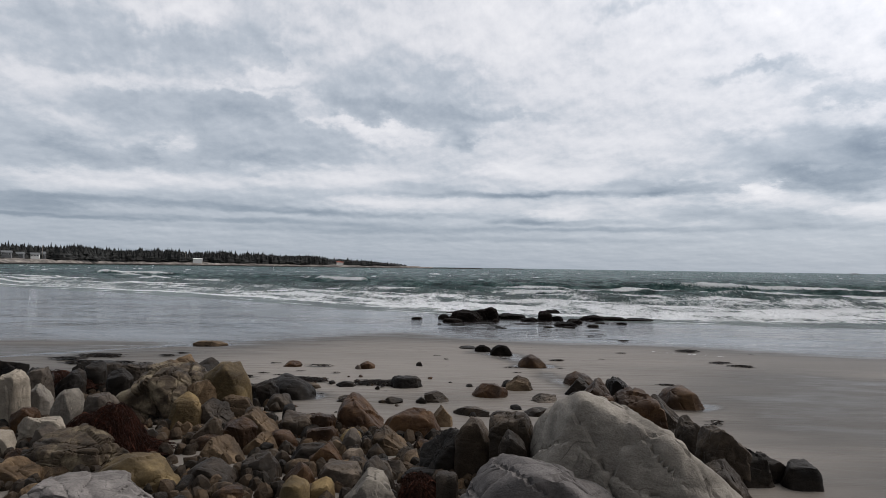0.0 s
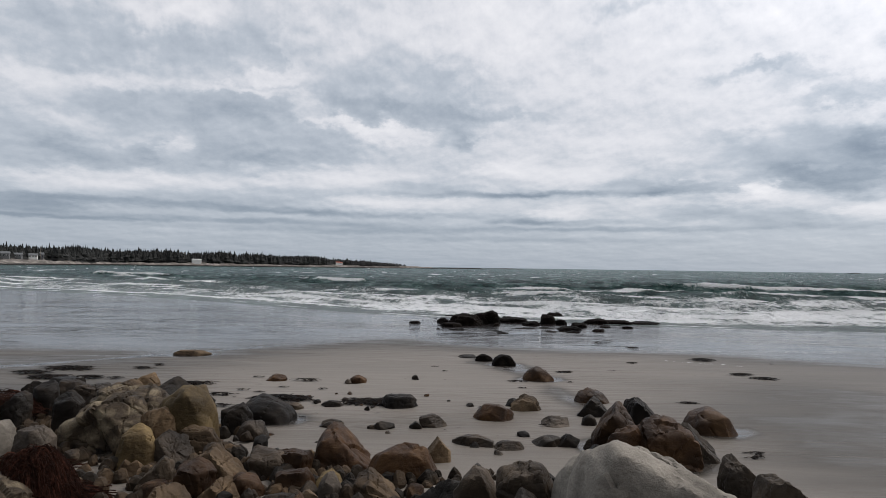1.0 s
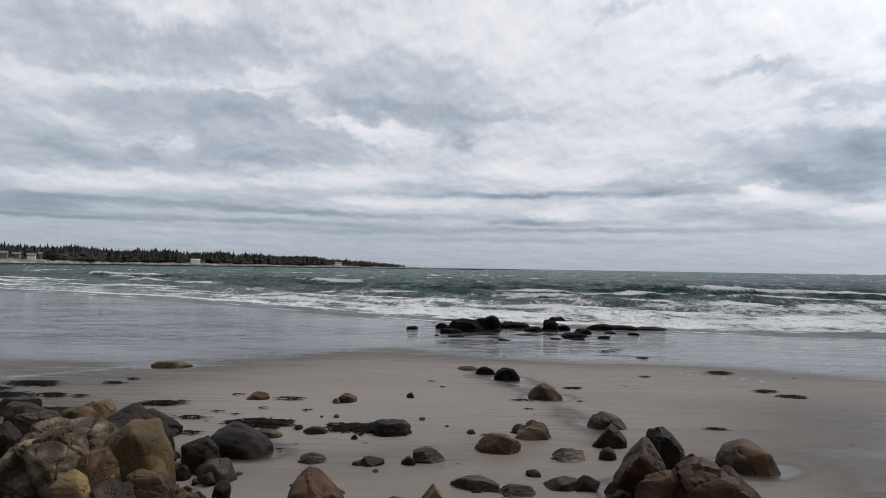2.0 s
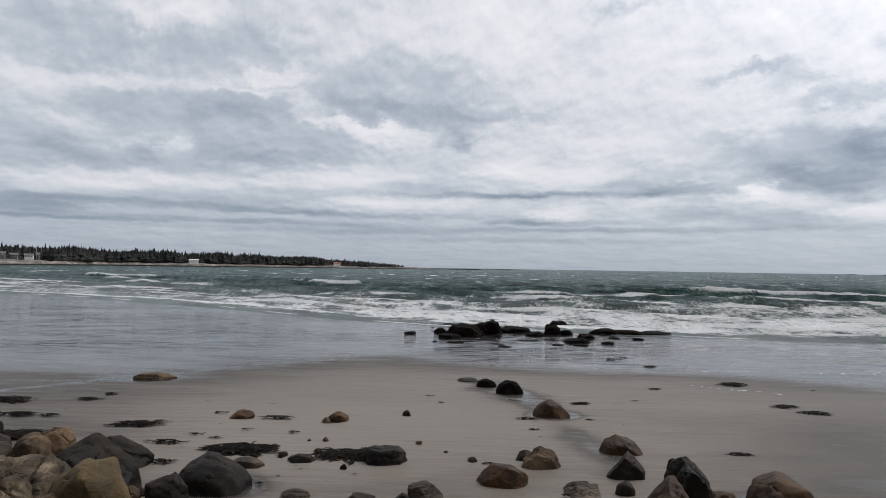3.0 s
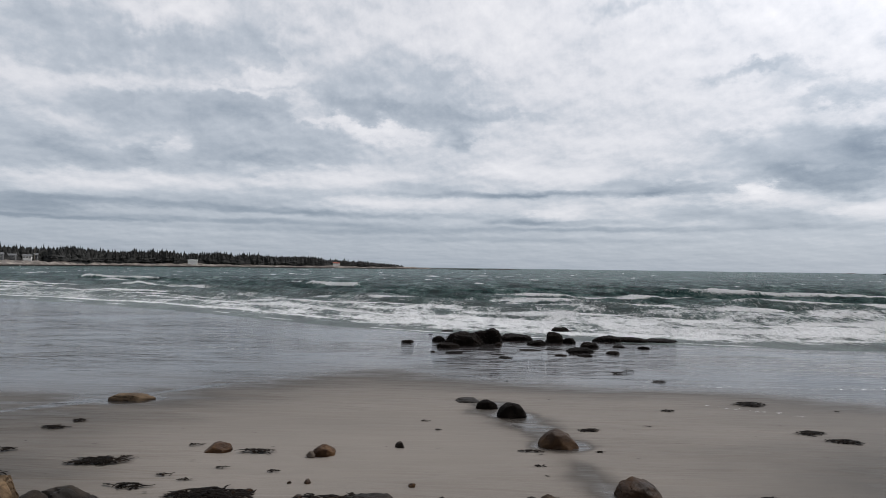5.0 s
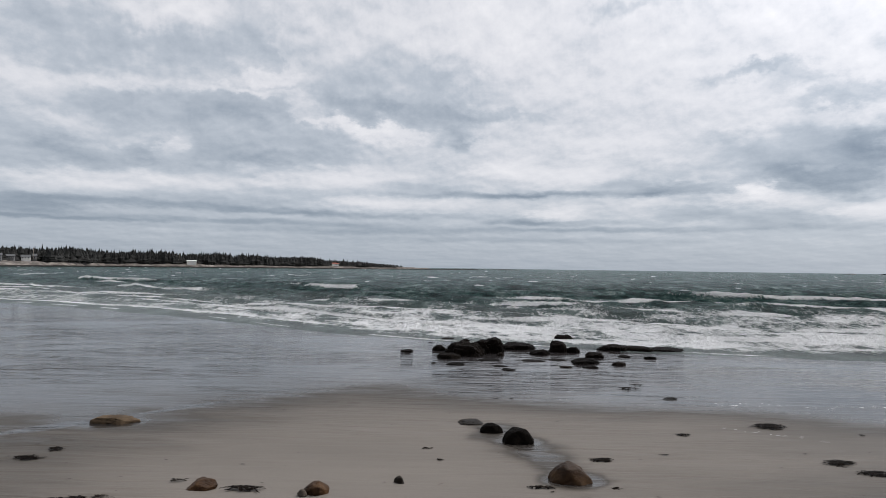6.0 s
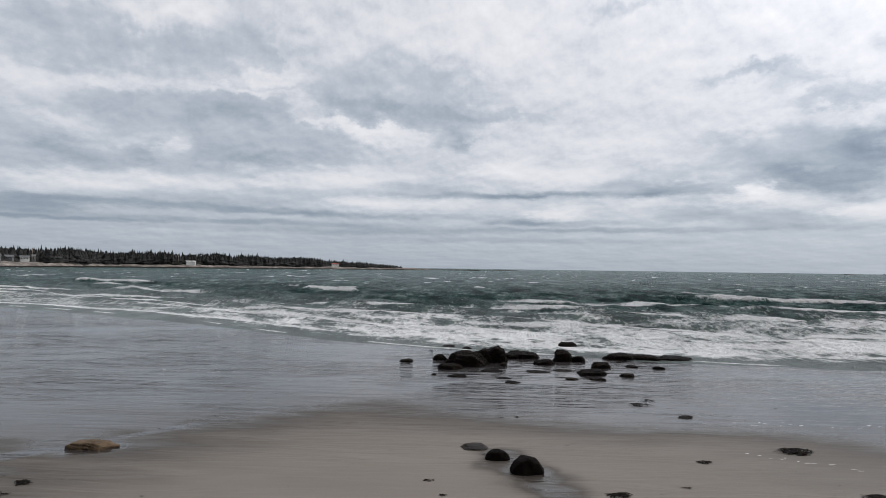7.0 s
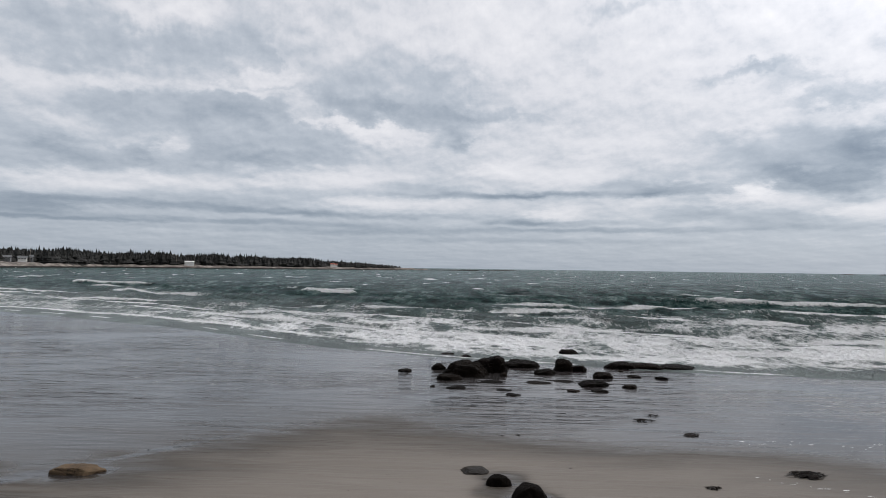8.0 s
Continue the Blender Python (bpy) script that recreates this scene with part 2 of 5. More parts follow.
PALE = rock_material("pale_granite", (0.10, 0.088, 0.075), (0.19, 0.170, 0.145), (0.27, 0.245, 0.21), 0.85, 0.65, 1.0, 0.4)
# the settings of pale_granite again, in a darker and cooler tone
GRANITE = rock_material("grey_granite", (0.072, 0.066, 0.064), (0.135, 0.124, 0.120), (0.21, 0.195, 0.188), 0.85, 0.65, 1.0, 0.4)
GREY = rock_material("grey_rock", (0.021, 0.017, 0.014), (0.066, 0.054, 0.044), (0.15, 0.123, 0.10), 0.75)
GREYD = rock_material("wet_grey_rock", (0.010, 0.0077, 0.006), (0.031, 0.0235, 0.0175), (0.075, 0.058, 0.043), 0.6)
TAN = rock_material("tan_rock", (0.020, 0.0135, 0.008), (0.078, 0.053, 0.032), (0.19, 0.136, 0.086), 0.75)
BROWN = rock_material("brown_rock", (0.011, 0.0055, 0.003), (0.036, 0.0187, 0.0092), (0.086, 0.048, 0.0225), 0.6, 0.25)
OCHRE = rock_material("ochre_rock", (0.034, 0.0235, 0.012), (0.100, 0.071, 0.035), (0.195, 0.142, 0.070), 0.75, 0.35)
DARK = rock_material("dark_rock", (0.0038, 0.003, 0.0024), (0.0105, 0.0082, 0.0064), (0.030, 0.0228, 0.0168), 0.65, 0.35)
RUBBLE = rock_material("rubble_stone", (0.008, 0.0065, 0.005), (0.03, 0.024, 0.018), (0.085, 0.066, 0.047), 0.75, 0.0)
OUTCROP = rock_material("jointed_rock", (0.008, 0.006, 0.0045), (0.062, 0.046, 0.031), (0.25, 0.205, 0.14), 0.75, 0.9, 1.4)
FAR_ROCK = rock_material("far_granite", (0.045, 0.040, 0.036), (0.16, 0.144, 0.13), (0.40, 0.365, 0.335), 0.9, 0.0, 0.08)


nt_ = RUBBLE.node_tree
each = nt_.nodes.new("ShaderNodeNewGeometry").outputs["Random Per Island"]
base_in = nt_.nodes["Principled BSDF"].inputs["Base Color"]
was = base_in.links[0].from_socket
nt_.links.new(mix_node(nt_, 1.0, was, ramp_node(nt_, each, [(0.0, (0.5, 0.48, 0.46)), (0.6, (1.2, 1.05, 0.9)), (1.0, (2.6, 2.2, 1.8))]), "MULTIPLY"), base_in)


def weedy_material(name, dark, light, rough):
    m, nt, b = material(name)
    v, rnd = object_vector(nt)
    strands = noise_node(nt, vec_node(nt, "MULTIPLY", v, (9.0, 9.0, 3.0)), 3.0, 6, 0.7, 1.5)
    patch = noise_node(nt, v, 3.0, 4)
    colour = mix_node(nt, ramp_node(nt, strands.outputs[0], [(0.35, 0.0), (0.7, 1.0)]), dark, light)
    colour = mix_node(nt, 0.6, colour, ramp_node(nt, patch.outputs[0], [(0.35, 0.5), (0.65, 1.4)]), "MULTIPLY")
    nt.links.new(colour, b.inputs["Base Color"])
    blade = nt.nodes.new("ShaderNodeNewGeometry").outputs["Random Per Island"]
    colour = mix_node(nt, 1.0, colour, ramp_node(nt, blade, [(0.0, 0.5), (0.7, 1.2), (0.9, 1.5), (1.0, 3.5)]), "MULTIPLY")
    nt.links.new(colour, b.inputs["Base Color"])
    b.inputs["Roughness"].default_value = rough
    b.inputs["Specular IOR Level"].default_value = 0.03
    bump_node(nt, b, strands.outputs[0], 1.0, 0.05)
    return m


WEEDY = weedy_material("weed_covered_rock", (0.0025, 0.0019, 0.0015), (0.009, 0.0064, 0.0048), 0.6)
WRACK = weedy_material("dark_wrack", (0.003, 0.0022, 0.0017), (0.013, 0.0075, 0.0045), 0.5)
REDWEED = weedy_material("red_brown_weed", (0.008, 0.0036, 0.0026), (0.036, 0.014, 0.009), 0.5)


def sand_material():
    m, nt, b = material("wet_sand")
    spot = nt.nodes.new("ShaderNodeTexCoord").outputs["Object"]
    wet = nt.nodes.new("ShaderNodeAttribute")
    wet.attribute_name = "wet"
    w = wet.outputs["Fac"]
    big = noise_node(nt, vec_node(nt, "MULTIPLY", spot, (0.10, 0.32, 1.0)), 1.0, 5, 0.55, 0.6)
    mid = noise_node(nt, vec_node(nt, "MULTIPLY", spot, (0.5, 1.5, 1.0)), 1.5, 6, 0.6, 0.5)
    grain = noise_node(nt, spot, 55, 5, 0.75)
    # film of water: patchy, long in the direction of the shore
    film = math_node(nt, "MULTIPLY_ADD", math_node(nt, "SUBTRACT", big.outputs[0], 0.5), 0.85, w)
    film = math_node(nt, "MULTIPLY_ADD", math_node(nt, "SUBTRACT", mid.outputs[0], 0.5), 0.28, film, clamp=True)
    colour = ramp_node(nt, film, [(0.0, (0.158, 0.141, 0.124)), (0.2, (0.127, 0.112, 0.097)), (0.42, (0.052, 0.045, 0.037)), (0.8, (0.028, 0.026, 0.026))])
    colour = mix_node(nt, 0.35, colour, ramp_node(nt, mid.outputs[0], [(0.3, 0.75), (0.7, 1.2)]), "MULTIPLY")
    colour = mix_node(nt, 0.5, colour, ramp_node(nt, grain.outputs[0], [(0.3, 0.7), (0.7, 1.25)]), "MULTIPLY")
    nt.links.new(colour, b.inputs["Base Color"])
    nt.links.new(ramp_node(nt, film, [(0.0, 0.55), (0.42, 0.45), (0.58, 0.20), (0.75, 0.11), (0.9, 0.06)]), b.inputs["Roughness"])
    nt.links.new(ramp_node(nt, film, [(0.0, 0.14), (0.42, 0.16), (0.58, 0.42), (0.75, 0.66)]), b.inputs["Specular IOR Level"])
    b.inputs["IOR"].default_value = 1.36
    ripple = noise_node(nt, vec_node(nt, "MULTIPLY", spot, (0.30, 1.9, 1.0)), 1.5, 3, 0.45, 1.0)
    patch = noise_node(nt, vec_node(nt, "MULTIPLY", spot, (0.16, 0.30, 1.0)), 1.0, 3, 0.5, 0.5)
    where = ramp_node(nt, patch.outputs[0], [(0.42, 0.25), (0.58, 1.0)])
    low = bump_node(nt, b, math_node(nt, "MULTIPLY", ripple.outputs[0], where), 0.65, 0.12)
    low = bump_node(nt, b, mid.outputs[0], 0.12, 0.03, low)
    bump_node(nt, b, grain.outputs[0], 0.16, 0.006, low)
    return m


def sea_material():
    m, nt, b = material("sea_water")
    spot = nt.nodes.new("ShaderNodeTexCoord").outputs["Object"]
    mark = nt.nodes.new("ShaderNodeAttribute")
    mark.attribute_name = "foam"
    shoal = nt.nodes.new("ShaderNodeAttribute")
    shoal.attribute_name = "shoal"
    lace = noise_node(nt, vec_node(nt, "MULTIPLY", spot, (3.2, 1.8, 1.0)), 1.0, 7, 0.75, 0.5)
    foam = math_node(nt, "MULTIPLY_ADD", math_node(nt, "SUBTRACT", lace.outputs[0], 0.5), 1.1, mark.outputs["Fac"], clamp=True)
    foam = ramp_node(nt, foam, [(0.34, 0.0), (0.60, 1.0)])
    # light and dark sides of the waves, painted into the colour by noise
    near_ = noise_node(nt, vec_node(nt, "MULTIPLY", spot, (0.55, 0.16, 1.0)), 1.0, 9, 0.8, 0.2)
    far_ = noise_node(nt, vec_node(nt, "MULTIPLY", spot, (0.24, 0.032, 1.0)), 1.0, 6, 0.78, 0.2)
    wave_shading = math_node(nt, "MULTIPLY_ADD", near_.outputs[0], 0.4, math_node(nt, "MULTIPLY", far_.outputs[0], 0.6))
    # these tones also hold the sky's reflection, since the gloss is nearly off
    deep = ramp_node(nt, wave_shading, [(0.41, (0.004, 0.017, 0.017)), (0.48, (0.020, 0.054, 0.051)), (0.53, (0.058, 0.112, 0.104)), (0.60, (0.20, 0.26, 0.25))])
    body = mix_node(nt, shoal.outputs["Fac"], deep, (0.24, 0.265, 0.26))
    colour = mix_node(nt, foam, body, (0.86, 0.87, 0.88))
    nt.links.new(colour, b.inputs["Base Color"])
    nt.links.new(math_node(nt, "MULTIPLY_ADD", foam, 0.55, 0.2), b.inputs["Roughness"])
    b.inputs["IOR"].default_value = 1.33
    b.inputs["Specular IOR Level"].default_value = 0.025
    chop = noise_node(nt, vec_node(nt, "MULTIPLY", spot, (0.6, 0.4, 1.0)), 1.0, 9, 0.68, 0.2)
    open_ = math_node(nt, "MULTIPLY_ADD", shoal.outputs["Fac"], -0.7, 1.0, clamp=True)
    low = bump_node(nt, b, math_node(nt, "MULTIPLY", chop.outputs[0], open_), 1.0, 5.0)
    bump_node(nt, b, lace.outputs[0], 0.4, 0.12, low)
    return m


def plain_material(name, colour, rough=0.7, vary=0.25, scale=3.0):
    m, nt, b = material(name)
    v, rnd = object_vector(nt)
    n = noise_node(nt, v, scale, 5, 0.6)
    c = mix_node(nt, 1.0, colour, ramp_node(nt, n.outputs[0], [(0.3, 1 - vary), (0.7, 1 + vary)]), "MULTIPLY")
    nt.links.new(c, b.inputs["Base Color"])
    b.inputs["Roughness"].default_value = rough
    return m


SAND, SEA = sand_material(), sea_material()
SPRUCE = plain_material("spruce_needles", (0.0040, 0.0046, 0.0038), 0.85, 0.5, 0.15)
HEATH = plain_material("heath", (0.022, 0.017, 0.011), 0.9, 0.5, 0.06)
WHITE_WALL = plain_material("white_paint", (0.74, 0.74, 0.72), 0.6, 0.08)
GREY_WALL = plain_material("grey_shingle", (0.13, 0.135, 0.14), 0.8, 0.2)
ROOF_GREY = plain_material("roof_grey", (0.10, 0.105, 0.11), 0.8, 0.2)
ROOF_RED = plain_material("roof_red", (0.30, 0.09, 0.06), 0.8, 0.2)
FOAM = plain_material("dried_foam", (0.7, 0.71, 0.72), 0.6, 0.1)
PANE = plain_material("dark_pane", (0.02, 0.024, 0.03), 0.1, 0.1)
POLE = plain_material("grey_timber", (0.25, 0.22, 0.19), 0.8, 0.2)


# ---- the shore ----
SEA_LEVEL = -0.35


def waterline(x):
    """How far out the water's edge lies, along the bay's curve."""
    x = np.asarray(x, float)
    return np.interp(x, [-4000, -400, -90, -41, -17, -3.6, 9, 18, 60, 4000], [400, 190, 84, 62, 49, 39.2, 35, 34, 33, 30])


def smooth_waterline(x):
    return (waterline(x - 6) + waterline(x - 3) + waterline(x) + waterline(x + 3) + waterline(x + 6)) / 5


def beach_height(x, y):
    x, y = np.asarray(x, float), np.asarray(y, float)
    edge = smooth_waterline(x)
    upper = -0.027 * (np.maximum(y, 4) - 22)
    lower = SEA_LEVEL * (y - 22) / (edge - 22)
    deep = SEA_LEVEL - 0.035 * (y - edge)
    z = np.where(y < 22, upper, np.where(y < edge, lower, deep))
    return np.maximum(z, -4.0)


def mesh_from_grid(name, px, py, pz, mat, layers=()):
    rows, cols = px.shape
    mesh = bpy.data.meshes.new(name)
    idx = np.arange(rows * cols).reshape(rows, cols)
    quads = np.stack([idx[:-1, :-1], idx[:-1, 1:], idx[1:, 1:], idx[1:, :-1]], -1).reshape(-1, 4)
    mesh.vertices.add(rows * cols)
    mesh.vertices.foreach_set("co", np.stack([px, py, pz], -1).astype(np.float32).ravel())
    mesh.loops.add(quads.size)
    mesh.loops.foreach_set("vertex_index", quads.astype(np.int32).ravel())
    mesh.polygons.add(len(quads))
    mesh.polygons.foreach_set("loop_start", np.arange(0, quads.size, 4, dtype=np.int32))
    mesh.polygons.foreach_set("use_smooth", np.ones(len(quads), bool))
    for key, values in layers:
        mesh.attributes.new(key, "FLOAT", "POINT").data.foreach_set("value", values.astype(np.float32).ravel())
    mesh.materials.append(mat)
    mesh.update()
    mesh.validate()
    return mesh


def value_noise(x, y, seed):
    """Smooth noise of 0 to 1 on a grid of whole numbers."""
    xi, yi = np.floor(x).astype(np.int64), np.floor(y).astype(np.int64)
    fx, fy = x - xi, y - yi
    fx, fy = fx * fx * (3 - 2 * fx), fy * fy * (3 - 2 * fy)

    def corner(i, j):
        n = (i * 374761393 + j * 668265263 + seed * 974711) & 0x7FFFFFFF
        n = ((n ^ (n >> 13)) * 1274126177) & 0x7FFFFFFF
        return ((n ^ (n >> 16)) & 0xFFFF) / 65535.0
    a, b_, c, d = corner(xi, yi), corner(xi + 1, yi), corner(xi, yi + 1), corner(xi + 1, yi + 1)
    return (a * (1 - fx) + b_ * fx) * (1 - fy) + (c * (1 - fx) + d * fx) * fy


def fbm(x, y, seed, octaves=4):
    total_, amp, norm = 0.0, 1.0, 0.0
    for k in range(octaves):
        total_ = total_ + amp * value_noise(x * 2 ** k, y * 2 ** k, seed + k)
        norm += amp
        amp *= 0.5
    return total_ / norm


def stretch(lo, near_lo, near_hi, hi, step, grow):
    """Coordinates that are even between near_lo and near_hi and widen beyond."""
    mid = list(np.arange(near_lo, near_hi, step))
    up, s, p = [], step, near_hi
    while p < hi:
        up.append(p)
        s *= grow
        p += s
    down, s, p = [], step, near_lo
    while True:
        s *= grow
        p -= s
        if p < lo:
            break
        down.append(p)
    return np.array([lo] + down[::-1] + mid + up + [hi])


def segment_distance(x, y, x0, y0, x1, y1):
    k = np.clip(((x - x0) * (x1 - x0) + (y - y0) * (y1 - y0)) / ((x1 - x0) ** 2 + (y1 - y0) ** 2), 0, 1)
    return np.hypot(x - x0 - k * (x1 - x0), y - y0 - k * (y1 - y0))


gx, gy = np.meshgrid(stretch(-4500, -22, 26, 4500, 0.16, 1.25), stretch(-600, 8, 44, 4700, 0.16, 1.25))
gz = beach_height(gx, gy)
near = np.exp(-((gx - 2) / 60) ** 2 - ((gy - 25) / 60) ** 2)
gz = gz + near * (0.035 * (fbm(gx * 0.22, gy * 0.45, 11) - 0.5) + 0.010 * (fbm(gx * 0.9, gy * 2.4, 21) - 0.5))
edge_gap = smooth_waterline(gx) - gy
shift = 9.0 * (fbm(gx * 0.07, gy * 0.10, 41, 3) - 0.5) + 0.03 * gx + 0.04 * np.minimum(np.abs(gx - 1), 14) ** 1.4 * np.clip((26 - gy) / 8, 0, 1)
wet_map = np.interp(gy + shift, [11, 15, 18, 20, 22, 24, 27, 30], [0.27, 0.24, 0.15, 0.20, 0.46, 0.72, 0.92, 1.0])
wet_map = wet_map + (0.20 * np.clip((-gx - 2) / 3, 0, 1) + 0.14 * np.clip((gx - 5) / 3, 0, 1) - 0.08 * np.exp(-((gx - 1.2) / 4.5) ** 2)) * np.clip((25 - gy) / 5, 0, 1)
wet_map = wet_map + 0.22 * np.clip((gx - 3.2) / 2, 0, 1) * np.clip((18 - gy) / 3, 0, 1)
wet_map = np.minimum(wet_map, np.interp(gy + 0.3 * shift, [21.2, 24.2], [0.42, 1.0]))
wet_map = np.where(gy > 60, 1.0, wet_map)
brook = np.minimum(segment_distance(gx, gy, 1.9, 21.6, 2.5, 18.4), segment_distance(gx, gy, 2.5, 18.4, 3.0, 16.0))
brook = brook + 1.8 * (fbm(gx * 0.8, gy * 0.6, 35) - 0.45)
wet_map = np.maximum(wet_map, 0.53 * np.exp(-(np.maximum(brook, 0) / 0.50) ** 2))
# a thin rill that drains across the sand
rill = np.minimum(segment_distance(gx, gy, -9.5, 17.4, -5.84, 21.53), segment_distance(gx, gy, -5.84, 21.53, -3.5, 24.4)) + 0.35 * (fbm(gx * 0.8, gy * 0.8, 37) - 0.5)
wet_map = np.maximum(wet_map, 0.78 * np.exp(-(np.maximum(rill, 0) / 0.26) ** 2))

# hollows that the swash leaves round the stones on the sand
SCOURS = []


def build_ground():
    wet_, z_ = wet_map.copy(), gz.copy()
    for x, y, r in SCOURS:
        d = np.hypot((gx - x) / 1.25, gy - y) / r
        ring = np.exp(-(d / 0.95) ** 6)
        wet_ = np.maximum(wet_, 0.70 * ring * np.clip(1.6 - r, 0, 1) * (r > 0.42))
        z_ = z_ - 0.02 * ring * np.clip(1.2 - d, 0, 1)
    ground = new("ground", mesh_from_grid("ground", gx, gy, z_, SAND, [("wet", wet_)]))
    return tagged(ground, "wet rippled grey-brown sand of a flat beach", "sand", kind="structure")


def ground_at(x, y):
    return float(beach_height(x, y))


def build_sea():
    near_rows = 1.0 / np.linspace(1 / 24.0, 1 / 330.0, 470)
    rows_ = np.concatenate([near_rows, np.geomspace(336, 4690, 50)])
    turn = np.tan(np.concatenate([np.linspace(-1.15, -0.77, 40), np.linspace(-0.76, 0.70, 900), np.linspace(0.71, 1.15, 40)]))
    py = rows_[:, None] * np.ones(len(turn))[None, :]
    px_ = rows_[:, None] * turn[None, :]
    edge = smooth_waterline(px_)
    s = py - edge + 3.0 * (fbm(px_ * 0.05, py * 0.02, 51) - 0.5)
    rise = np.clip(s / 30.0, 0.0, 1.0)
    z = np.zeros_like(px_)
    rng = random.Random(4)
    for k in range(18):
        length = rng.uniform(3.0, 13.0)
        ang = rng.gauss(0.10, 0.32)
        phase = rng.uniform(0, 6.28)
        arg = 6.283 / length * (px_ * math.sin(ang) + s * math.cos(ang)) + phase
        calm = np.clip(length / (0.0012 * py * py + 0.5) - 0.5, 0, 1)
        z += 0.014 * length ** 0.8 * (1 - 2 * np.abs(np.sin(arg / 2)) ** 1.3) * calm
    # short-crested wind chop
    for k, (fx, fy, amp) in enumerate(((0.14, 0.30, 0.34), (0.30, 0.62, 0.20), (0.70, 1.3, 0.10), (1.5, 2.6, 0.05))):
        z += amp * (1 - 2.6 * np.abs(value_noise(px_ * fx + 0.12 * s, s * fy + 0.3 * px_ * fx, 170 + k) - 0.5)) * np.clip(1.4 - fy * py * py / 9000.0, 0, 1)
    z *= 0.16 + 0.84 * rise
    fine = fbm(px_ * 1.3, s * 0.7, 191, 4)
    clots = fbm(px_ * 0.40, s * 0.42, 195, 5)
    foam = np.zeros_like(px_)
    # breakers: seaward distance of each line, height, share of its length that has broken
    for k, (d0, height, share) in enumerate(((2.6, 0.04, 0.55), (5.5, 0.06, 0.5), (9.0, 0.10, 0.6), (13.0, 0.14, 0.65), (17.0, 0.18, 0.6), (22.5, 0.2, 0.55), (29.0, 0.28, 0.5), (35.0, 0.34, 0.42), (43.0, 0.70, 0.45), (56.0, 0.5, 0.25), (74.0, 0.5, 0.22), (100.0, 0.45, 0.15), (135.0, 0.4, 0.1))):
        line = d0 + 0.07 * d0 * (fbm(px_ * 0.018 + 7 * k, px_ * 0.0, 61 + k, 3) - 0.5) * 2 + 1.6 * (fbm(px_ * 0.15, px_ * 0.0, 71 + k) - 0.5)
        q = s - line
        part_ = np.clip((fbm(px_ * 0.055 + 13 * k, px_ * 0.0 + k, 81 + k, 3) - (1 - share)) * 9 + 0.4 + 1.8 * (fbm(px_ * 0.3 + k, px_ * 0.0, 121 + k, 3) - 0.5), 0, 1)
        front = np.where(q < 0, np.exp(-(q / (0.45 + 0.008 * d0)) ** 2), np.exp(-(q / (1.4 + 0.05 * d0)) ** 2))
        z += (0.6 if d0 < 38 else 1.0) * height * front * (0.35 + 0.65 * part_)
        white = np.where(q < 0, np.exp(-(q / (0.5 + 0.006 * d0)) ** 2), np.exp(-q / (0.8 + 0.03 * d0)))
        foam = np.maximum(foam, white * part_ * (0.78 + 0.75 * (fine - 0.35)))
    # old foam between the lines, and the lace at the water's edge
    sheltered = 0.55 + 0.45 * np.clip((px_ + 26) / 34, 0, 1)
    foam = foam * (0.75 + 0.25 * sheltered)
    spread = sheltered * np.clip(s / 2.5, 0, 1) * np.clip(1.25 - s / 40.0, 0, 1)
    web = 1 - 4.5 * np.abs(fbm(px_ * 1.1, s * 0.9, 197, 3) - 0.5)
    foam = np.maximum(foam, spread * np.clip(0.30 + 0.75 * (clots - 0.40) + 0.42 * web * clots + 0.14 * np.clip(1 - np.abs(s - 9) / 9, 0, 1), 0, 0.85))
    foam = np.maximum(foam, 0.62 * np.exp(-((s - 0.35) / 0.28) ** 2) * np.clip(4 * (clots - 0.38), 0, 1))
    caps = np.clip((fbm(px_ * 0.22, py * 0.10, 101, 3) - 0.73) * 9, 0, 1) * np.clip(s / 40 - 1, 0, 1)
    foam = np.maximum(foam, 0.75 * caps)
    shoal_ = np.clip(1.2 - s / 30.0, 0, 1) * (0.75 + 0.5 * (clots - 0.5))
    z = SEA_LEVEL + np.where(s < 0, 0, z * np.clip(s / 6, 0.05, 1)) + 0.012 - 0.03 * np.clip(-s / 3, 0, 1)
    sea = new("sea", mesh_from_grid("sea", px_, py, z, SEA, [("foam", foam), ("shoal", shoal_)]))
    return tagged(sea, "choppy grey-green sea with lines of white breakers", "sea", kind="structure")


# ---- stones ----
def noise3(p, seed, octaves=4, rough_=0.5):
    """Smooth solid noise of about -1 to 1."""
    total_, amp, norm = np.zeros(len(p)), 1.0, 0.0
    for k in range(octaves):
        q = p * 2.03 ** k + 17.3 * k
        i = np.floor(q).astype(np.int64)
        f = q - i
        f = f * f * (3 - 2 * f)

        def corner(dx, dy, dz):
            n = ((i[:, 0] + dx) * 374761393 + (i[:, 1] + dy) * 668265263 + (i[:, 2] + dz) * 1442695041 + (seed + k) * 974711) & 0x7FFFFFFF
            n = ((n ^ (n >> 13)) * 1274126177) & 0x7FFFFFFF
            return ((n ^ (n >> 16)) & 0xFFFF) / 32767.5 - 1.0
        fx, fy, fz = f[:, 0], f[:, 1], f[:, 2]
        lo = (corner(0, 0, 0) * (1 - fx) + corner(1, 0, 0) * fx) * (1 - fy) + (corner(0, 1, 0) * (1 - fx) + corner(1, 1, 0) * fx) * fy
        hi = (corner(0, 0, 1) * (1 - fx) + corner(1, 0, 1) * fx) * (1 - fy) + (corner(0, 1, 1) * (1 - fx) + corner(1, 1, 1) * fx) * fy
        total_ += amp * (lo * (1 - fz) + hi * fz)
        norm += amp
        amp *= rough_
    return total_ / norm


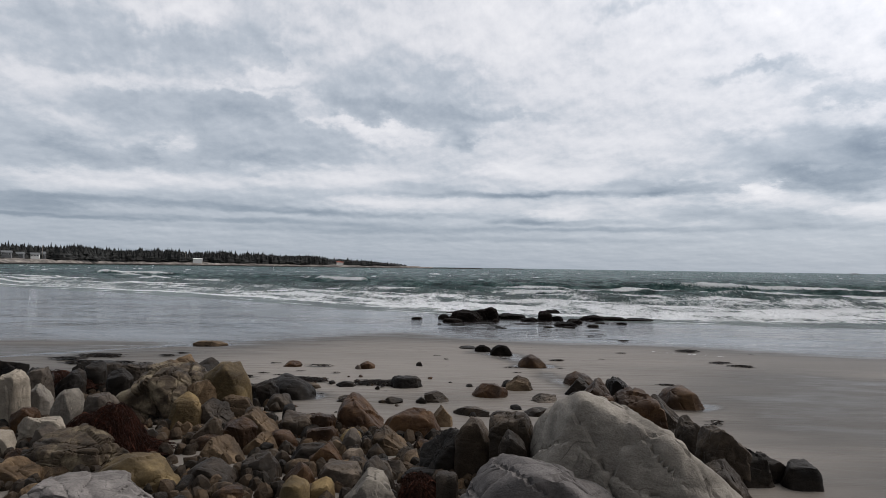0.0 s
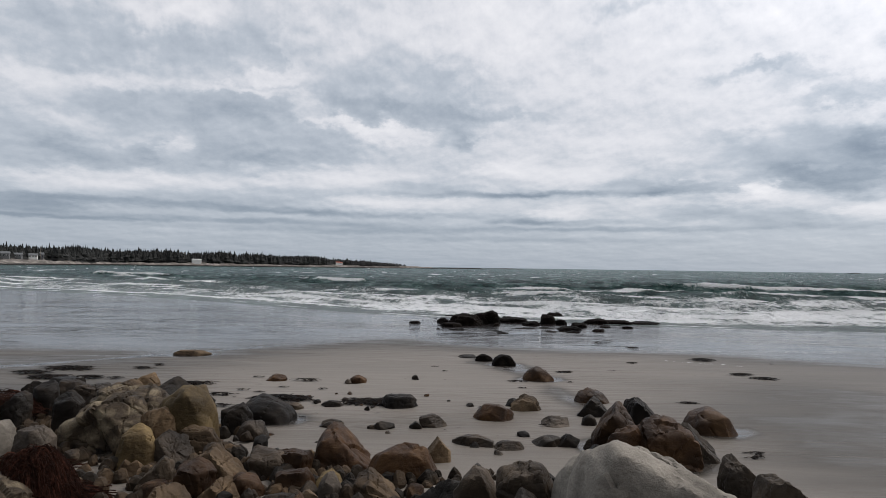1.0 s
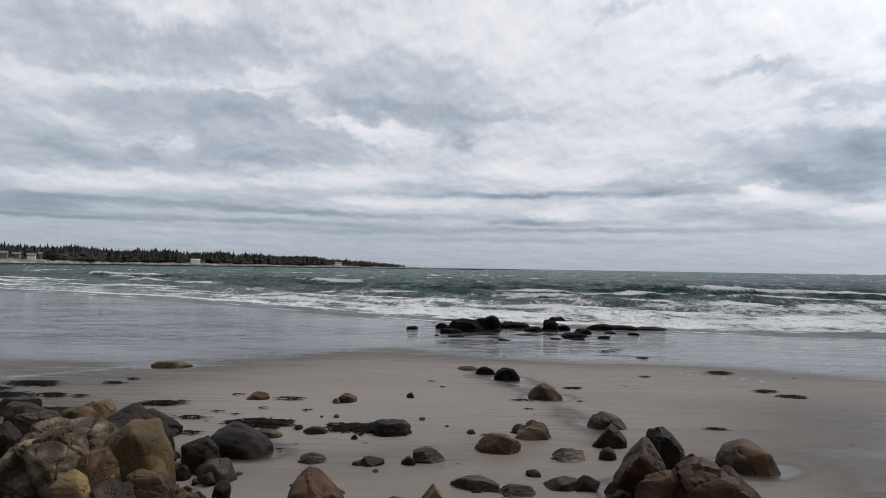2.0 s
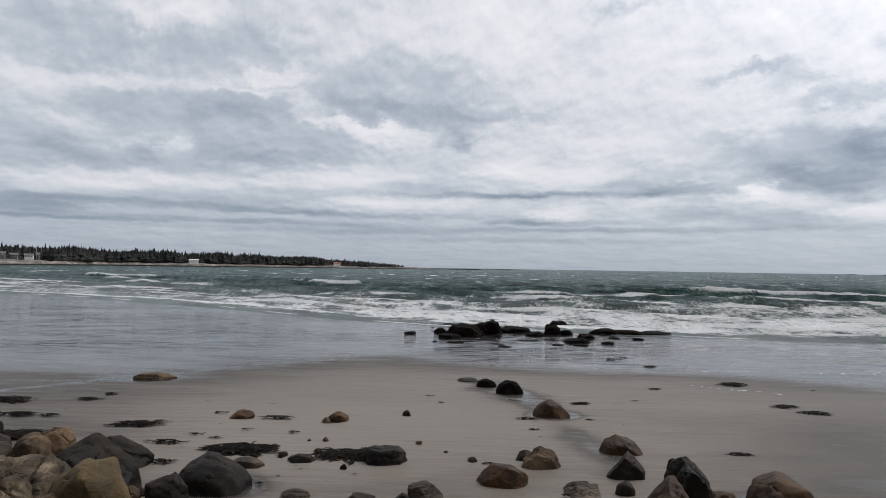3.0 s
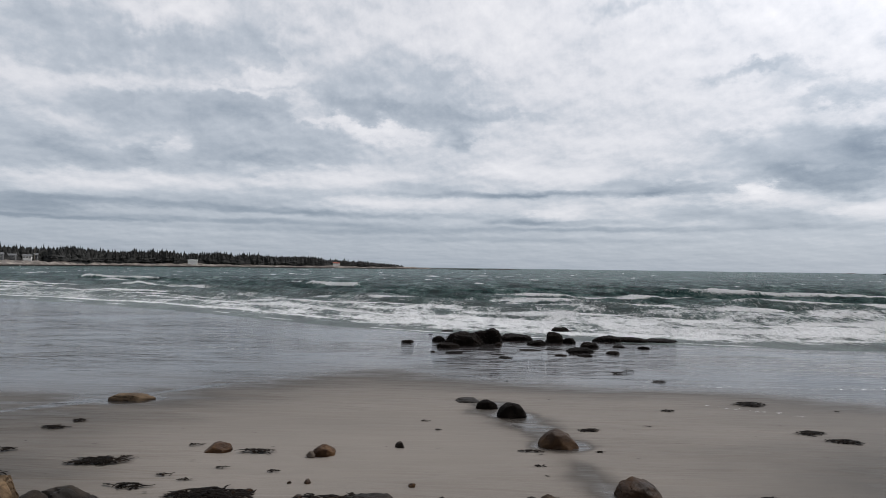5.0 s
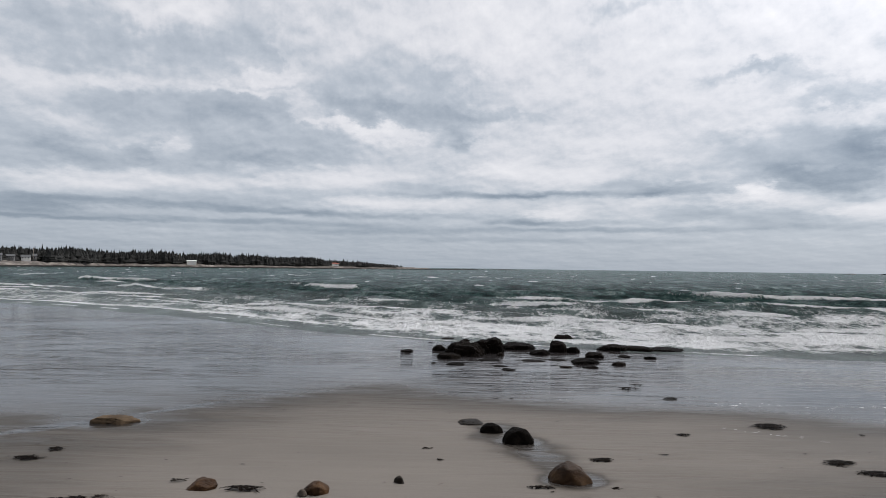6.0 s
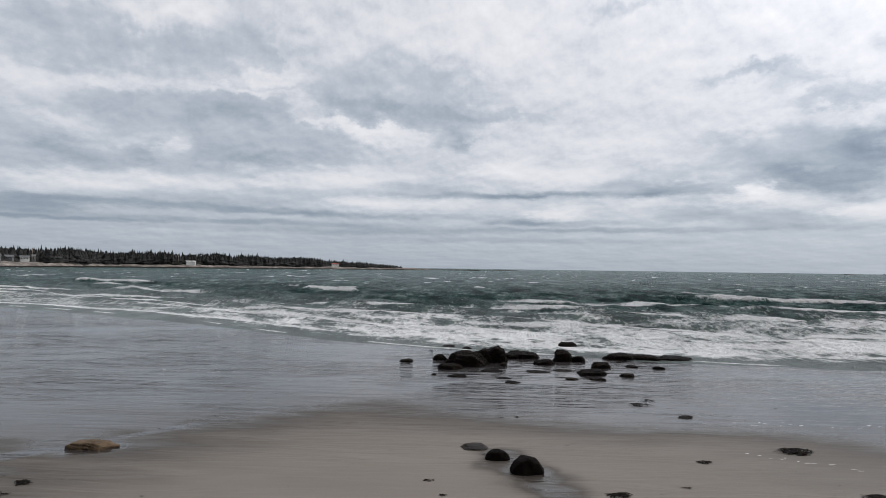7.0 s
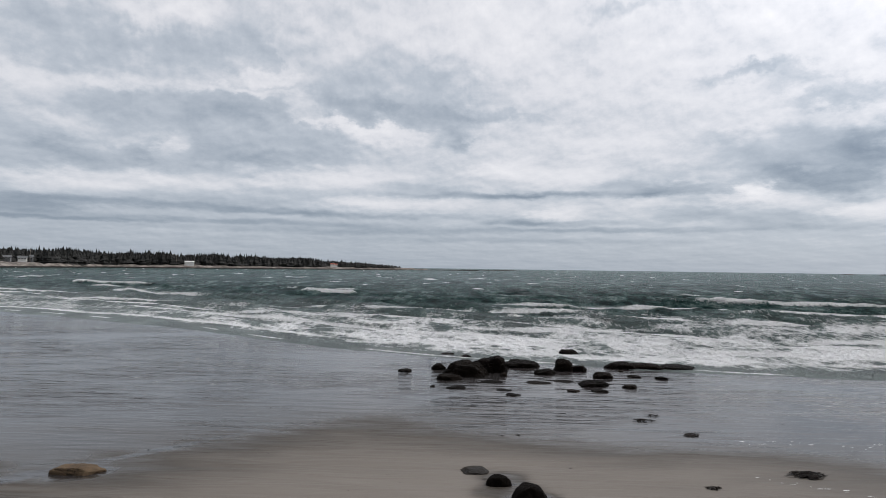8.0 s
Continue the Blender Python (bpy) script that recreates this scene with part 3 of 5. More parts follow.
@functools.lru_cache(None)
def ball(sub):
    bm = bmesh.new()
    bmesh.ops.create_icosphere(bm, subdivisions=sub, radius=1.0)
    co = np.array([v.co[:] for v in bm.verts])
    tri = np.array([[v.index for v in f.verts] for f in bm.faces], np.int32)
    bm.free()
    return co / np.linalg.norm(co, axis=1)[:, None], tri


# outlines of the stones: the tilt of each face about the line of sight and its distance from the middle of the base
OUTLINES = {
    "dome": ((180, 0.97), (152, 0.95), (122, 0.93), (90, 0.95), (60, 0.93), (28, 0.95), (0, 0.97)),
    "ramp": ((180, 1.0), (150, 1.05), (106, 0.97), (57, 0.66), (20, 0.95)),
    "ramp_l": ((0, 1.0), (30, 1.05), (74, 0.97), (123, 0.66), (160, 0.95)),
    "block": ((180, 0.95), (130, 1.12), (97, 0.92), (48, 1.05), (5, 0.95)),
    "wedge": ((172, 0.95), (128, 0.80), (70, 0.86), (38, 0.84), (0, 1.0)),
    "peak": ((170, 1.0), (126, 0.64), (58, 0.68), (10, 1.0)),
    "slab": ((180, 1.0), (140, 1.1), (97, 0.85), (82, 0.86), (40, 1.08), (0, 1.0)),
    "bulk": ((178, 0.95), (146, 0.95), (112, 0.98), (84, 0.94), (52, 0.93), (22, 0.93)),
    "great": ((180, 1.0), (160, 1.05), (128, 1.16), (92, 0.98), (74, 0.94), (52, 0.74)),
    "mass": ((180, 0.98), (140, 1.06), (104, 0.97), (84, 0.97), (48, 1.12), (5, 0.97)),
    "low": ((180, 1.0), (150, 1.0), (118, 0.98), (92, 0.96), (66, 0.86), (48, 0.74)),
}
ROUND = {"dome": 44, "ramp": 80, "ramp_l": 80, "block": 70, "wedge": 90, "peak": 90, "slab": 70, "bulk": 48, "great": 30, "low": 20, "r": 22, "a": 80, "f": 50, "mass": 40}


def rock_mesh(name, w, d, h, seed, shape, mat, sub, joints=0, buried=0.5, shag=0.0, blocks=0):
    """A weathered stone: the body that a few flat faces enclose, with rounded edges, roughened and cracked."""
    rng = random.Random(seed)
    u, tri = ball(sub)
    faces = []
    if shape in OUTLINES:
        for tilt, off in OUTLINES[shape]:
            t = radians(tilt + rng.gauss(0, 4))
            faces.append((math.cos(t), rng.gauss(-0.08, 0.16), math.sin(t), off * rng.uniform(0.95, 1.05)))
        faces += [(rng.gauss(0, 0.25), -1, rng.uniform(0.0, 0.3), rng.uniform(0.8, 0.95)), (rng.gauss(0, 0.25), 1, rng.uniform(0.0, 0.3), rng.uniform(0.8, 0.95))]
        faces += [(sx * 0.75, sy * 0.75, rng.uniform(0.0, 0.4), rng.uniform(0.98, 1.2)) for sx in (-1, 1) for sy in (-1, 1)]
        great = shape in ("great", "low")
        for k in range(8 if shape in ("dome", "bulk", "mass") else 3 if great else 4):
            faces.append((rng.gauss(0, 1), rng.gauss(0, 1), rng.uniform(0.2, 1.0), rng.uniform(1.0, 1.15) if great else rng.uniform(0.9, 1.06)))
    else:
        for k in range({"r": 14, "a": 13, "f": 13}[shape]):
            faces.append((rng.gauss(0, 1), rng.gauss(0, 1), rng.gauss(0.45, 0.6), rng.uniform(0.85, 1.0) if shape == "r" else rng.uniform(0.62, 1.0)))
        faces += [(0, 0, 1, 0.9), (1, 0, 0, 1.0), (-1, 0, 0, 1.0), (0, -1, 0.2, 1.0), (0, 1, 0.2, 1.0)]
    faces.append((0, 0, -1, 0.6))
    n = np.array([f[:3] for f in faces])
    n /= np.linalg.norm(n, axis=1)[:, None]
    off = np.array([f[3] for f in faces])
    power = ROUND[shape] * rng.uniform(0.8, 1.25) * (0.3 if shag else 1.0)
    p = u / (np.maximum(u @ n.T / off, 0) ** power).sum(1)[:, None] ** (1 / power)
    # the same grain at true size on every stone
    size = np.array([w / 2, d / 2, h])
    real = p * size
    big = float(max(size))
    soft = shape in ("dome", "r", "low", "great", "bulk")
    lump = (0.055 if soft else 0.075) * noise3(p * 1.7 + seed, seed, 3)
    lump += 0.018 * noise3(real / big * 6.0 + seed, seed + 5, 3, 0.6)
    ridge = np.abs(noise3(p * 1.5 - seed, seed + 9, 2))
    lump -= (0.02 if soft else 0.05) * np.clip(1 - ridge * 7, 0, 1)
    if shag:
        lump += shag * (0.9 * noise3(real * 3.2 + seed, seed + 3, 5, 0.68) + 0.5 * np.abs(noise3(real * 9.0, seed + 4, 3)))
    if sub > 4:
        lump += 0.010 * noise3(real / big * 17.0, seed + 6, 3, 0.65)
    if blocks:
        # a body broken by joints into blocks, each of which stands a little in or out
        spot_ = real / big + 0.05 * np.stack([noise3(p * 2.2 + 9 * k, seed + 30 + k, 3) for k in range(3)], -1)
        core = np.array([[rng.gauss(0, 1), rng.gauss(0, 1), rng.gauss(0.3, 1)] for k in range(blocks)])
        core = core / np.linalg.norm(core, axis=1)[:, None] * 0.95 * size / big
        reach = np.sqrt(np.maximum((spot_ ** 2).sum(1)[:, None] + (core ** 2).sum(1)[None] - 2 * spot_ @ core.T, 0))
        gap = np.partition(reach, 1, axis=1)
        step_ = np.array([rng.gauss(0, 1) for k in range(blocks)])[np.argmin(reach, axis=1)]
        bold = 0.055 if shape == "mass" else 0.022 if soft else 0.032
        lump += bold * np.clip(step_, -1.5, 1.5) - 1.2 * bold * np.clip(1 - (gap[:, 1] - gap[:, 0]) / 0.035, 0, 1)
    wander = 0.16 * noise3(p * 1.6, seed + 11, 3) + 0.03 * noise3(p * 7.0, seed + 12, 2)
    for k in range(joints):
        if shape in ("great", "low"):
            c = np.array((rng.gauss(0.75, 0.2), rng.gauss(0.25, 0.35), rng.gauss(0.62, 0.2))) if k % 3 else np.array((rng.gauss(0.3, 0.3), rng.gauss(0.9, 0.3), rng.gauss(-0.3, 0.3)))
        elif shape == "slab":
            c = np.array((rng.gauss(0, 0.2), rng.gauss(0.3, 0.3), 1.0)) if k % 2 else np.array((rng.gauss(0, 1), rng.gauss(0, 1), rng.gauss(0, 0.3)))
        else:
            c = np.array((rng.gauss(0, 1), rng.gauss(0, 0.6), rng.gauss(0, 0.7)))
        c /= np.linalg.norm(c)
        e = p @ c - rng.uniform(-0.5, 0.75) + wander
        deep, wide = (rng.uniform(0.035, 0.08), rng.uniform(0.015, 0.03)) if shape in ("great", "low") else (rng.uniform(0.03, 0.075), rng.uniform(0.012, 0.035))
        fade = np.clip(0.6 + 2.0 * noise3(p * 0.8 + 3 * k, seed + 20 + k, 1), 0, 1)
        lump -= fade * deep * np.clip(1 - np.abs(e) / wide, 0, 1)
        lump -= fade * 0.5 * deep * np.where(e > 0, np.exp(-e * 4), 0)
    p = p + u * lump[:, None]
    lo, hi = p.min(0), p.max(0)
    q = np.empty_like(p)
    q[:, 0] = ((p[:, 0] - lo[0]) / (hi[0] - lo[0]) - 0.5) * w
    q[:, 1] = ((p[:, 1] - lo[1]) / (hi[1] - lo[1]) - 0.5) * d
    q[:, 2] = np.where(p[:, 2] > 0, p[:, 2] / hi[2] * h, p[:, 2] / -lo[2] * h * buried)
    mesh = bpy.data.meshes.new(name)
    mesh.vertices.add(len(q))
    mesh.vertices.foreach_set("co", q.astype(np.float32).ravel())
    mesh.loops.add(tri.size)
    mesh.loops.foreach_set("vertex_index", tri.ravel())
    mesh.polygons.add(len(tri))
    mesh.polygons.foreach_set("loop_start", np.arange(0, tri.size, 3, dtype=np.int32))
    mesh.polygons.foreach_set("use_smooth", np.ones(len(tri), bool))
    mesh.materials.append(mat)
    mesh.update()
    mesh.set_sharp_from_angle(angle=radians(32))
    return mesh


TONE = {"pale_granite": "pale grey granite", "grey_granite": "grey granite", "grey_rock": "weathered grey", "wet_grey_rock": "dark wet grey", "tan_rock": "tan-brown", "jointed_rock": "tan and black",
        "brown_rock": "smooth dark brown", "ochre_rock": "ochre-stained", "dark_rock": "blackish wet", "weed_covered_rock": "black weed-covered"}
FORM = {"r": "rounded", "a": "angular", "f": "flat", "dome": "rounded", "ramp": "sloping", "ramp_l": "sloping", "block": "blocky", "wedge": "wedge-shaped",
        "peak": "pointed", "mass": "jointed", "slab": "flat-topped", "bulk": "bulky"}
SPOT = {"pile": "lying in the heap of rocks", "slab": "lying across the heap of rocks", "outcrop": "standing cracked in the heap",
        "sand": "half sunk in wet sand", "sea": "at the edge of the surf"}
SETS = {"pile": "rocks of the heap", "slab": "rocks of the heap", "outcrop": "rocks of the heap", "sand": "rocks on the sand", "sea": "weed-covered rocks by the surf"}


def boulder(place, mat, shape, x, y, z, w, d, h, seed):
    sub = 6 if w > 0.55 and place in ("outcrop", "slab") else 5 if w > 0.33 and place != "sea" or w > 0.45 else 4 if w > 0.2 else 3
    joints = 14 if place == "outcrop" else 9 if place == "slab" else 6 if mat.name in ("tan_rock", "pale_granite", "wet_grey_rock") and sub > 4 else 2 if sub > 4 else 0
    blocks = 34 if shape == "mass" else 16 if place in ("outcrop", "slab") else 9 if sub > 4 and place != "sea" else 0
    buried, tall = 0.5, (0.42 if shape in ("slab", "mass") else 0.62) * w
    if place in ("pile", "outcrop") and h > tall:
        # a stone high in the heap: its foot goes down between the others
        buried, z, h = (h - tall + 0.08) / tall, z + h - tall, tall
    ob = new("boulder" if w > 0.3 else "stone", rock_mesh("boulder", w, d, h, seed, shape, mat, sub, 0 if place == "sea" else joints, buried, 0.26 if place == "sea" else 0.0, blocks))
    ob.location = (x, y, z)
    tagged(ob, "%s %s %s %s" % (TONE[mat.name], FORM[shape], "boulder" if w > 0.3 else "stone", SPOT[place]), "rock", SETS[place])
    if place == "sand":
        SCOURS.append((x, y, 0.5 * max(w, d) + 0.12))
    return ob


def white_boulder(shape, mat, x, y, z, w, d, h, seed, label):
    """One of the two great boulders whose backs fall away to one side."""
    ob = new("boulder", rock_mesh("boulder", w, d, h, seed, shape, mat, 6, 12, blocks=14))
    ob.location = (x, y, z)
    return tagged(ob, label, "rock", "rocks of the heap")


# ---- weed ----
def ribbons(bm, rng, n, w, d, lay, length, wide):
    """Flat curling blades of weed strewn over an oval."""
    for k in range(n):
        a, r = rng.uniform(0, 6.283), rng.random() ** 0.62
        x, y = 0.5 * w * r * math.cos(a), 0.5 * d * r * math.sin(a)
        turn = rng.uniform(0, 6.283)
        span, half = length * rng.uniform(0.5, 1.3), wide * rng.uniform(0.5, 1.2)
        steps, last, rise_ = 6, None, 0.016 * min(1.0, 1.5 * w) * rng.uniform(0.1, 1.3)
        for i in range(steps + 1):
            t = i / steps
            z = lay(x, y) + rise_ * math.sin(3.14 * t) + rng.uniform(0, 0.006)
            taper = half * (1 - 0.8 * abs(2 * t - 1) ** 2)
            nx, ny = -math.sin(turn), math.cos(turn)
            mid_ = bm.verts.new((x, y, z + 0.004))
            a_ = bm.verts.new((x + nx * taper, y + ny * taper, z))
            b_ = bm.verts.new((x - nx * taper, y - ny * taper, z))
            if last:
                bm.faces.new((last[1], a_, mid_, last[0]))
                bm.faces.new((last[0], mid_, b_, last[2]))
            last = (mid_, a_, b_)
            turn += rng.gauss(0, 0.45)
            x += math.cos(turn) * span / steps
            y += math.sin(turn) * span / steps * 0.7


def finish(bm, name, mat):
    for f in bm.faces:
        f.smooth = True
    mesh = bpy.data.meshes.new(name)
    bm.to_mesh(mesh)
    bm.free()
    mesh.materials.append(mat)
    return mesh


WEED_SEED = [500]


def weed(x, y, w):
    """A scrap of wrack that the tide left lying on the sand."""
    WEED_SEED[0] += 1
    rng = random.Random(WEED_SEED[0])
    d = w * rng.uniform(0.34, 0.55)
    bm = bmesh.new()
    lump = 0.035 * min(w, 0.7)

    def lay(px_, py_):
        return lump * max(0.0, 1 - (2 * px_ / w) ** 2 - (2 * py_ / d) ** 2)
    ribbons(bm, rng, int(20 + 110 * w * d / 0.4) if w > 0.3 else 14, 0.78 * w, 0.75 * d, lay, 0.24 * min(w, 1.0) + 0.03, 0.008 + 0.020 * min(w, 1))
    ob = new("seaweed", finish(bm, "seaweed", WRACK))
    ob.location = (x, y, ground_at(x, y) + 0.004)
    return tagged(ob, "dark brown scrap of stranded seaweed lying on wet sand", "seaweed", "seaweed on the sand")


def weed_heap(x, y, z, w, d, h, seed, n):
    """A thick mop of rockweed draped over the stones."""
    rng = random.Random(seed)
    bm = bmesh.new()
    for k in range(n):
        a, r = rng.uniform(0, 6.283), math.sqrt(rng.random())
        ux, uy = r * math.cos(a), r * math.sin(a)
        turn = a + rng.gauss(0, 0.8)
        half, span = rng.uniform(0.002, 0.006), rng.uniform(0.10, 0.32)
        px_, py_, last = ux * w / 2, uy * d / 2, None
        sag = rng.uniform(-0.02, 0.05)
        for i in range(7):
            rr = min(1.3, math.hypot(2 * px_ / w, 2 * py_ / d))
            pz = h * max(-0.3, 1 - rr ** 2) + sag * math.sin(i * 0.52)
            tilt = rng.uniform(-0.6, 0.6)
            nx, ny = -math.sin(turn) * half, math.cos(turn) * half
            a_ = bm.verts.new((px_ + nx, py_ + ny, pz + half * tilt))
            b_ = bm.verts.new((px_ - nx, py_ - ny, pz - half * tilt))
            c_ = bm.verts.new((px_, py_, pz + 0.008))
            if last:
                bm.faces.new((last[0], a_, c_, last[2]))
                bm.faces.new((last[2], c_, b_, last[1]))
            last = (a_, b_, c_)
            turn += rng.gauss(0, 0.3)
            px_ += math.cos(turn) * span / 6
            py_ += math.sin(turn) * span / 6
    ob = new("seaweed", finish(bm, "seaweed", REDWEED))
    ob.location = (x, y, z)
    return tagged(ob, "thick red-brown clump of rockweed draped over rocks", "seaweed", "rockweed clumps")


white_boulder("great", PALE, 2.63, 10.45, 0.31, 2.12, 1.40, 0.90, 3, "great pale granite boulder with cracked sloping back")
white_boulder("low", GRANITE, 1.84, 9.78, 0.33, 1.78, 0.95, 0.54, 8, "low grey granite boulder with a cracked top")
boulder("pile", PALE, "block", -4.01, 12.50, 0.26, 0.34, 0.28, 0.63, 601)
boulder("pile", PALE, "dome", -3.31, 11.40, 0.29, 0.31, 0.25, 0.23, 602)
boulder("pile", GREY, "block", -4.48, 13.60, 0.23, 0.37, 0.29, 0.50, 603)
boulder("pile", PALE, "ramp", -3.96, 12.90, 0.25, 0.32, 0.26, 0.40, 604)
boulder("pile", PALE, "dome", -3.29, 12.40, 0.26, 0.37, 0.29, 0.45, 605)
boulder("pile", PALE, "slab", -3.13, 11.75, 0.28, 0.54, 0.27, 0.29, 606)
boulder("pile", BROWN, "dome", -3.57, 12.10, 0.27, 0.37, 0.22, 0.29, 607)
boulder("pile", GREY, "ramp", -2.87, 11.45, 0.28, 0.30, 0.18, 0.28, 608)
boulder("pile", GREY, "block", -2.89, 12.30, 0.26, 0.36, 0.29, 0.43, 609)
boulder("pile", DARK, "block", -4.23, 14.40, 0.21, 0.32, 0.25, 0.48, 610)
boulder("pile", DARK, "ramp_l", -4.27, 13.90, 0.22, 0.40, 0.32, 0.43, 611)
boulder("pile", DARK, "block", -3.47, 13.70, 0.22, 0.35, 0.28, 0.50, 612)
boulder("outcrop", OUTCROP, "mass", -2.50, 13.30, 0.23, 1.45, 1.10, 0.64, 613)
boulder("pile", TAN, "block", -2.00, 12.98, 0.24, 0.42, 0.33, 0.50, 618)
boulder("pile", OCHRE, "dome", -1.83, 13.25, 0.24, 0.61, 0.61, 0.68, 619)
boulder("pile", OCHRE, "dome", -2.02, 12.55, 0.26, 0.40, 0.32, 0.40, 621)
boulder("pile", GREYD, "ramp", -1.69, 12.60, 0.25, 0.46, 0.37, 0.34, 623)
boulder("pile", TAN, "slab", -1.57, 12.90, 0.25, 0.39, 0.32, 0.32, 624)
boulder("pile", TAN, "dome", -3.15, 14.45, 0.20, 0.36, 0.28, 0.53, 625)
boulder("pile", TAN, "dome", -3.04, 14.60, 0.20, 0.36, 0.28, 0.58, 626)
boulder("pile", GREYD, "slab", -3.56, 14.30, 0.21, 0.46, 0.37, 0.48, 627)
boulder("pile", TAN, "ramp", -1.02, 12.15, 0.27, 0.57, 0.40, 0.34, 629)
boulder("pile", GREYD, "ramp_l", -1.54, 12.00, 0.27, 0.35, 0.28, 0.28, 630)
boulder("pile", BROWN, "slab", -1.15, 11.85, 0.27, 0.35, 0.28, 0.30, 631)
boulder("pile", TAN, "ramp", -1.14, 11.40, 0.29, 0.49, 0.39, 0.22, 632)
boulder("pile", TAN, "wedge", -0.87, 11.65, 0.28, 0.34, 0.27, 0.20, 633)
boulder("pile", OCHRE, "dome", -1.53, 10.60, 0.31, 0.73, 0.51, 0.27, 634)
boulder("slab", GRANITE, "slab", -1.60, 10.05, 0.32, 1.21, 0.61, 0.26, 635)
boulder("outcrop", OUTCROP, "slab", -2.27, 10.95, 0.30, 0.97, 0.78, 0.36, 636)
boulder("pile", TAN, "ramp", -2.53, 10.60, 0.31, 0.47, 0.28, 0.20, 637)
boulder("pile", GREYD, "dome", -1.00, 10.75, 0.30, 0.48, 0.38, 0.19, 638)
boulder("pile", GREYD, "block", -0.61, 10.90, 0.30, 0.37, 0.29, 0.23, 639)
boulder("pile", BROWN, "dome", -0.73, 11.90, 0.27, 0.36, 0.29, 0.17, 640)
boulder("pile", GREYD, "slab", -0.69, 12.40, 0.26, 0.38, 0.30, 0.25, 641)
boulder("pile", BROWN, "slab", -0.50, 12.50, 0.26, 0.46, 0.37, 0.23, 642)
boulder("pile", BROWN, "block", -0.33, 12.00, 0.27, 0.39, 0.31, 0.21, 643)
boulder("pile", OCHRE, "ramp", -0.03, 12.00, 0.27, 0.26, 0.21, 0.18, 644)
boulder("pile", BROWN, "ramp_l", -0.18, 11.20, 0.29, 0.46, 0.37, 0.25, 645)
boulder("pile", BROWN, "ramp", -0.06, 12.75, 0.25, 0.66, 0.59, 0.38, 646)
boulder("pile", BROWN, "bulk", 0.58, 12.45, 0.26, 0.84, 0.50, 0.32, 647)
boulder("pile", TAN, "ramp", 0.38, 11.85, 0.27, 0.58, 0.47, 0.24, 648)
boulder("pile", TAN, "peak", 0.86, 13.00, 0.24, 0.27, 0.22, 0.24, 649)
boulder("pile", DARK, "ramp_l", 0.97, 11.05, 0.30, 0.54, 0.38, 0.43, 650)
boulder("pile", GREYD, "wedge", 1.20, 11.00, 0.30, 0.33, 0.29, 0.55, 651)
boulder("pile", GREYD, "block", 1.52, 10.85, 0.30, 0.40, 0.36, 0.64, 652)
boulder("pile", GREYD, "ramp", 1.51, 10.60, 0.31, 0.25, 0.20, 0.54, 653)
boulder("pile", GREY, "slab", 0.12, 10.75, 0.30, 0.43, 0.30, 0.21, 654)
boulder("pile", PALE, "wedge", 0.45, 10.15, 0.32, 0.49, 0.39, 0.31, 655)
boulder("pile", OCHRE, "dome", -0.13, 10.20, 0.32, 0.27, 0.22, 0.25, 656)
boulder("pile", OCHRE, "block", 0.04, 10.35, 0.31, 0.20, 0.16, 0.20, 657)
boulder("pile", GREYD, "ramp", 0.43, 10.70, 0.31, 0.28, 0.22, 0.26, 658)
boulder("pile", DARK, "block", 0.76, 10.90, 0.30, 0.43, 0.35, 0.13, 659)
boulder("pile", GREYD, "slab", 1.00, 10.20, 0.32, 0.17, 0.14, 0.31, 660)
boulder("pile", BROWN, "ramp_l", -0.24, 10.70, 0.31, 0.30, 0.24, 0.21, 661)
boulder("pile", GREYD, "ramp", 3.56, 13.30, 0.23, 0.60, 0.36, 0.37, 662)
boulder("pile", GREYD, "ramp", 3.49, 12.00, 0.27, 0.45, 0.31, 0.39, 663)
boulder("pile", GREYD, "ramp", 3.43, 11.25, 0.29, 0.51, 0.46, 0.48, 664)
boulder("pile", DARK, "ramp", 3.65, 11.20, 0.29, 0.43, 0.38, 0.31, 665)
boulder("pile", DARK, "ramp", 3.90, 11.30, 0.29, 0.42, 0.33, 0.21, 666)
boulder("pile", DARK, "block", 4.04, 11.10, 0.29, 0.33, 0.27, 0.22, 667)
boulder("pile", GREYD, "ramp", 3.28, 10.75, 0.30, 0.47, 0.38, 0.30, 668)
boulder("sand", BROWN, "wedge", 2.84, 13.75, 0.22, 0.65, 0.52, 0.48, 669)
boulder("sand", DARK, "ramp", 3.31, 14.45, 0.20, 0.46, 0.32, 0.42, 670)
boulder("sand", BROWN, "block", 2.80, 13.10, 0.24, 0.51, 0.36, 0.38, 671)
boulder("sand", BROWN, "mass", 3.17, 13.15, 0.24, 0.81, 0.56, 0.48, 672)
boulder("sand", BROWN, "bulk", 4.27, 14.60, 0.20, 0.75, 0.56, 0.27, 673)
boulder("sand", DARK, "peak", 2.91, 15.45, 0.18, 0.47, 0.33, 0.24, 674)
boulder("sand", DARK, "ramp", 3.49, 15.10, 0.19, 0.52, 0.31, 0.32, 675)
boulder("sand", BROWN, "dome", 3.14, 16.45, 0.15, 0.56, 0.39, 0.20, 676)
boulder("sand", BROWN, "dome", 1.52, 15.10, 0.19, 0.56, 0.39, 0.18, 677)
boulder("sand", TAN, "wedge", 2.02, 15.75, 0.17, 0.49, 0.29, 0.20, 678)
boulder("sand", DARK, "dome", 2.76, 14.85, 0.19, 0.20, 0.14, 0.13, 679)
boulder("sand", BROWN, "dome", 3.34, 13.90, 0.22, 0.27, 0.16, 0.34, 680)
boulder("sand", BROWN, "bulk", 2.58, 18.60, 0.09, 0.66, 0.46, 0.24, 681)
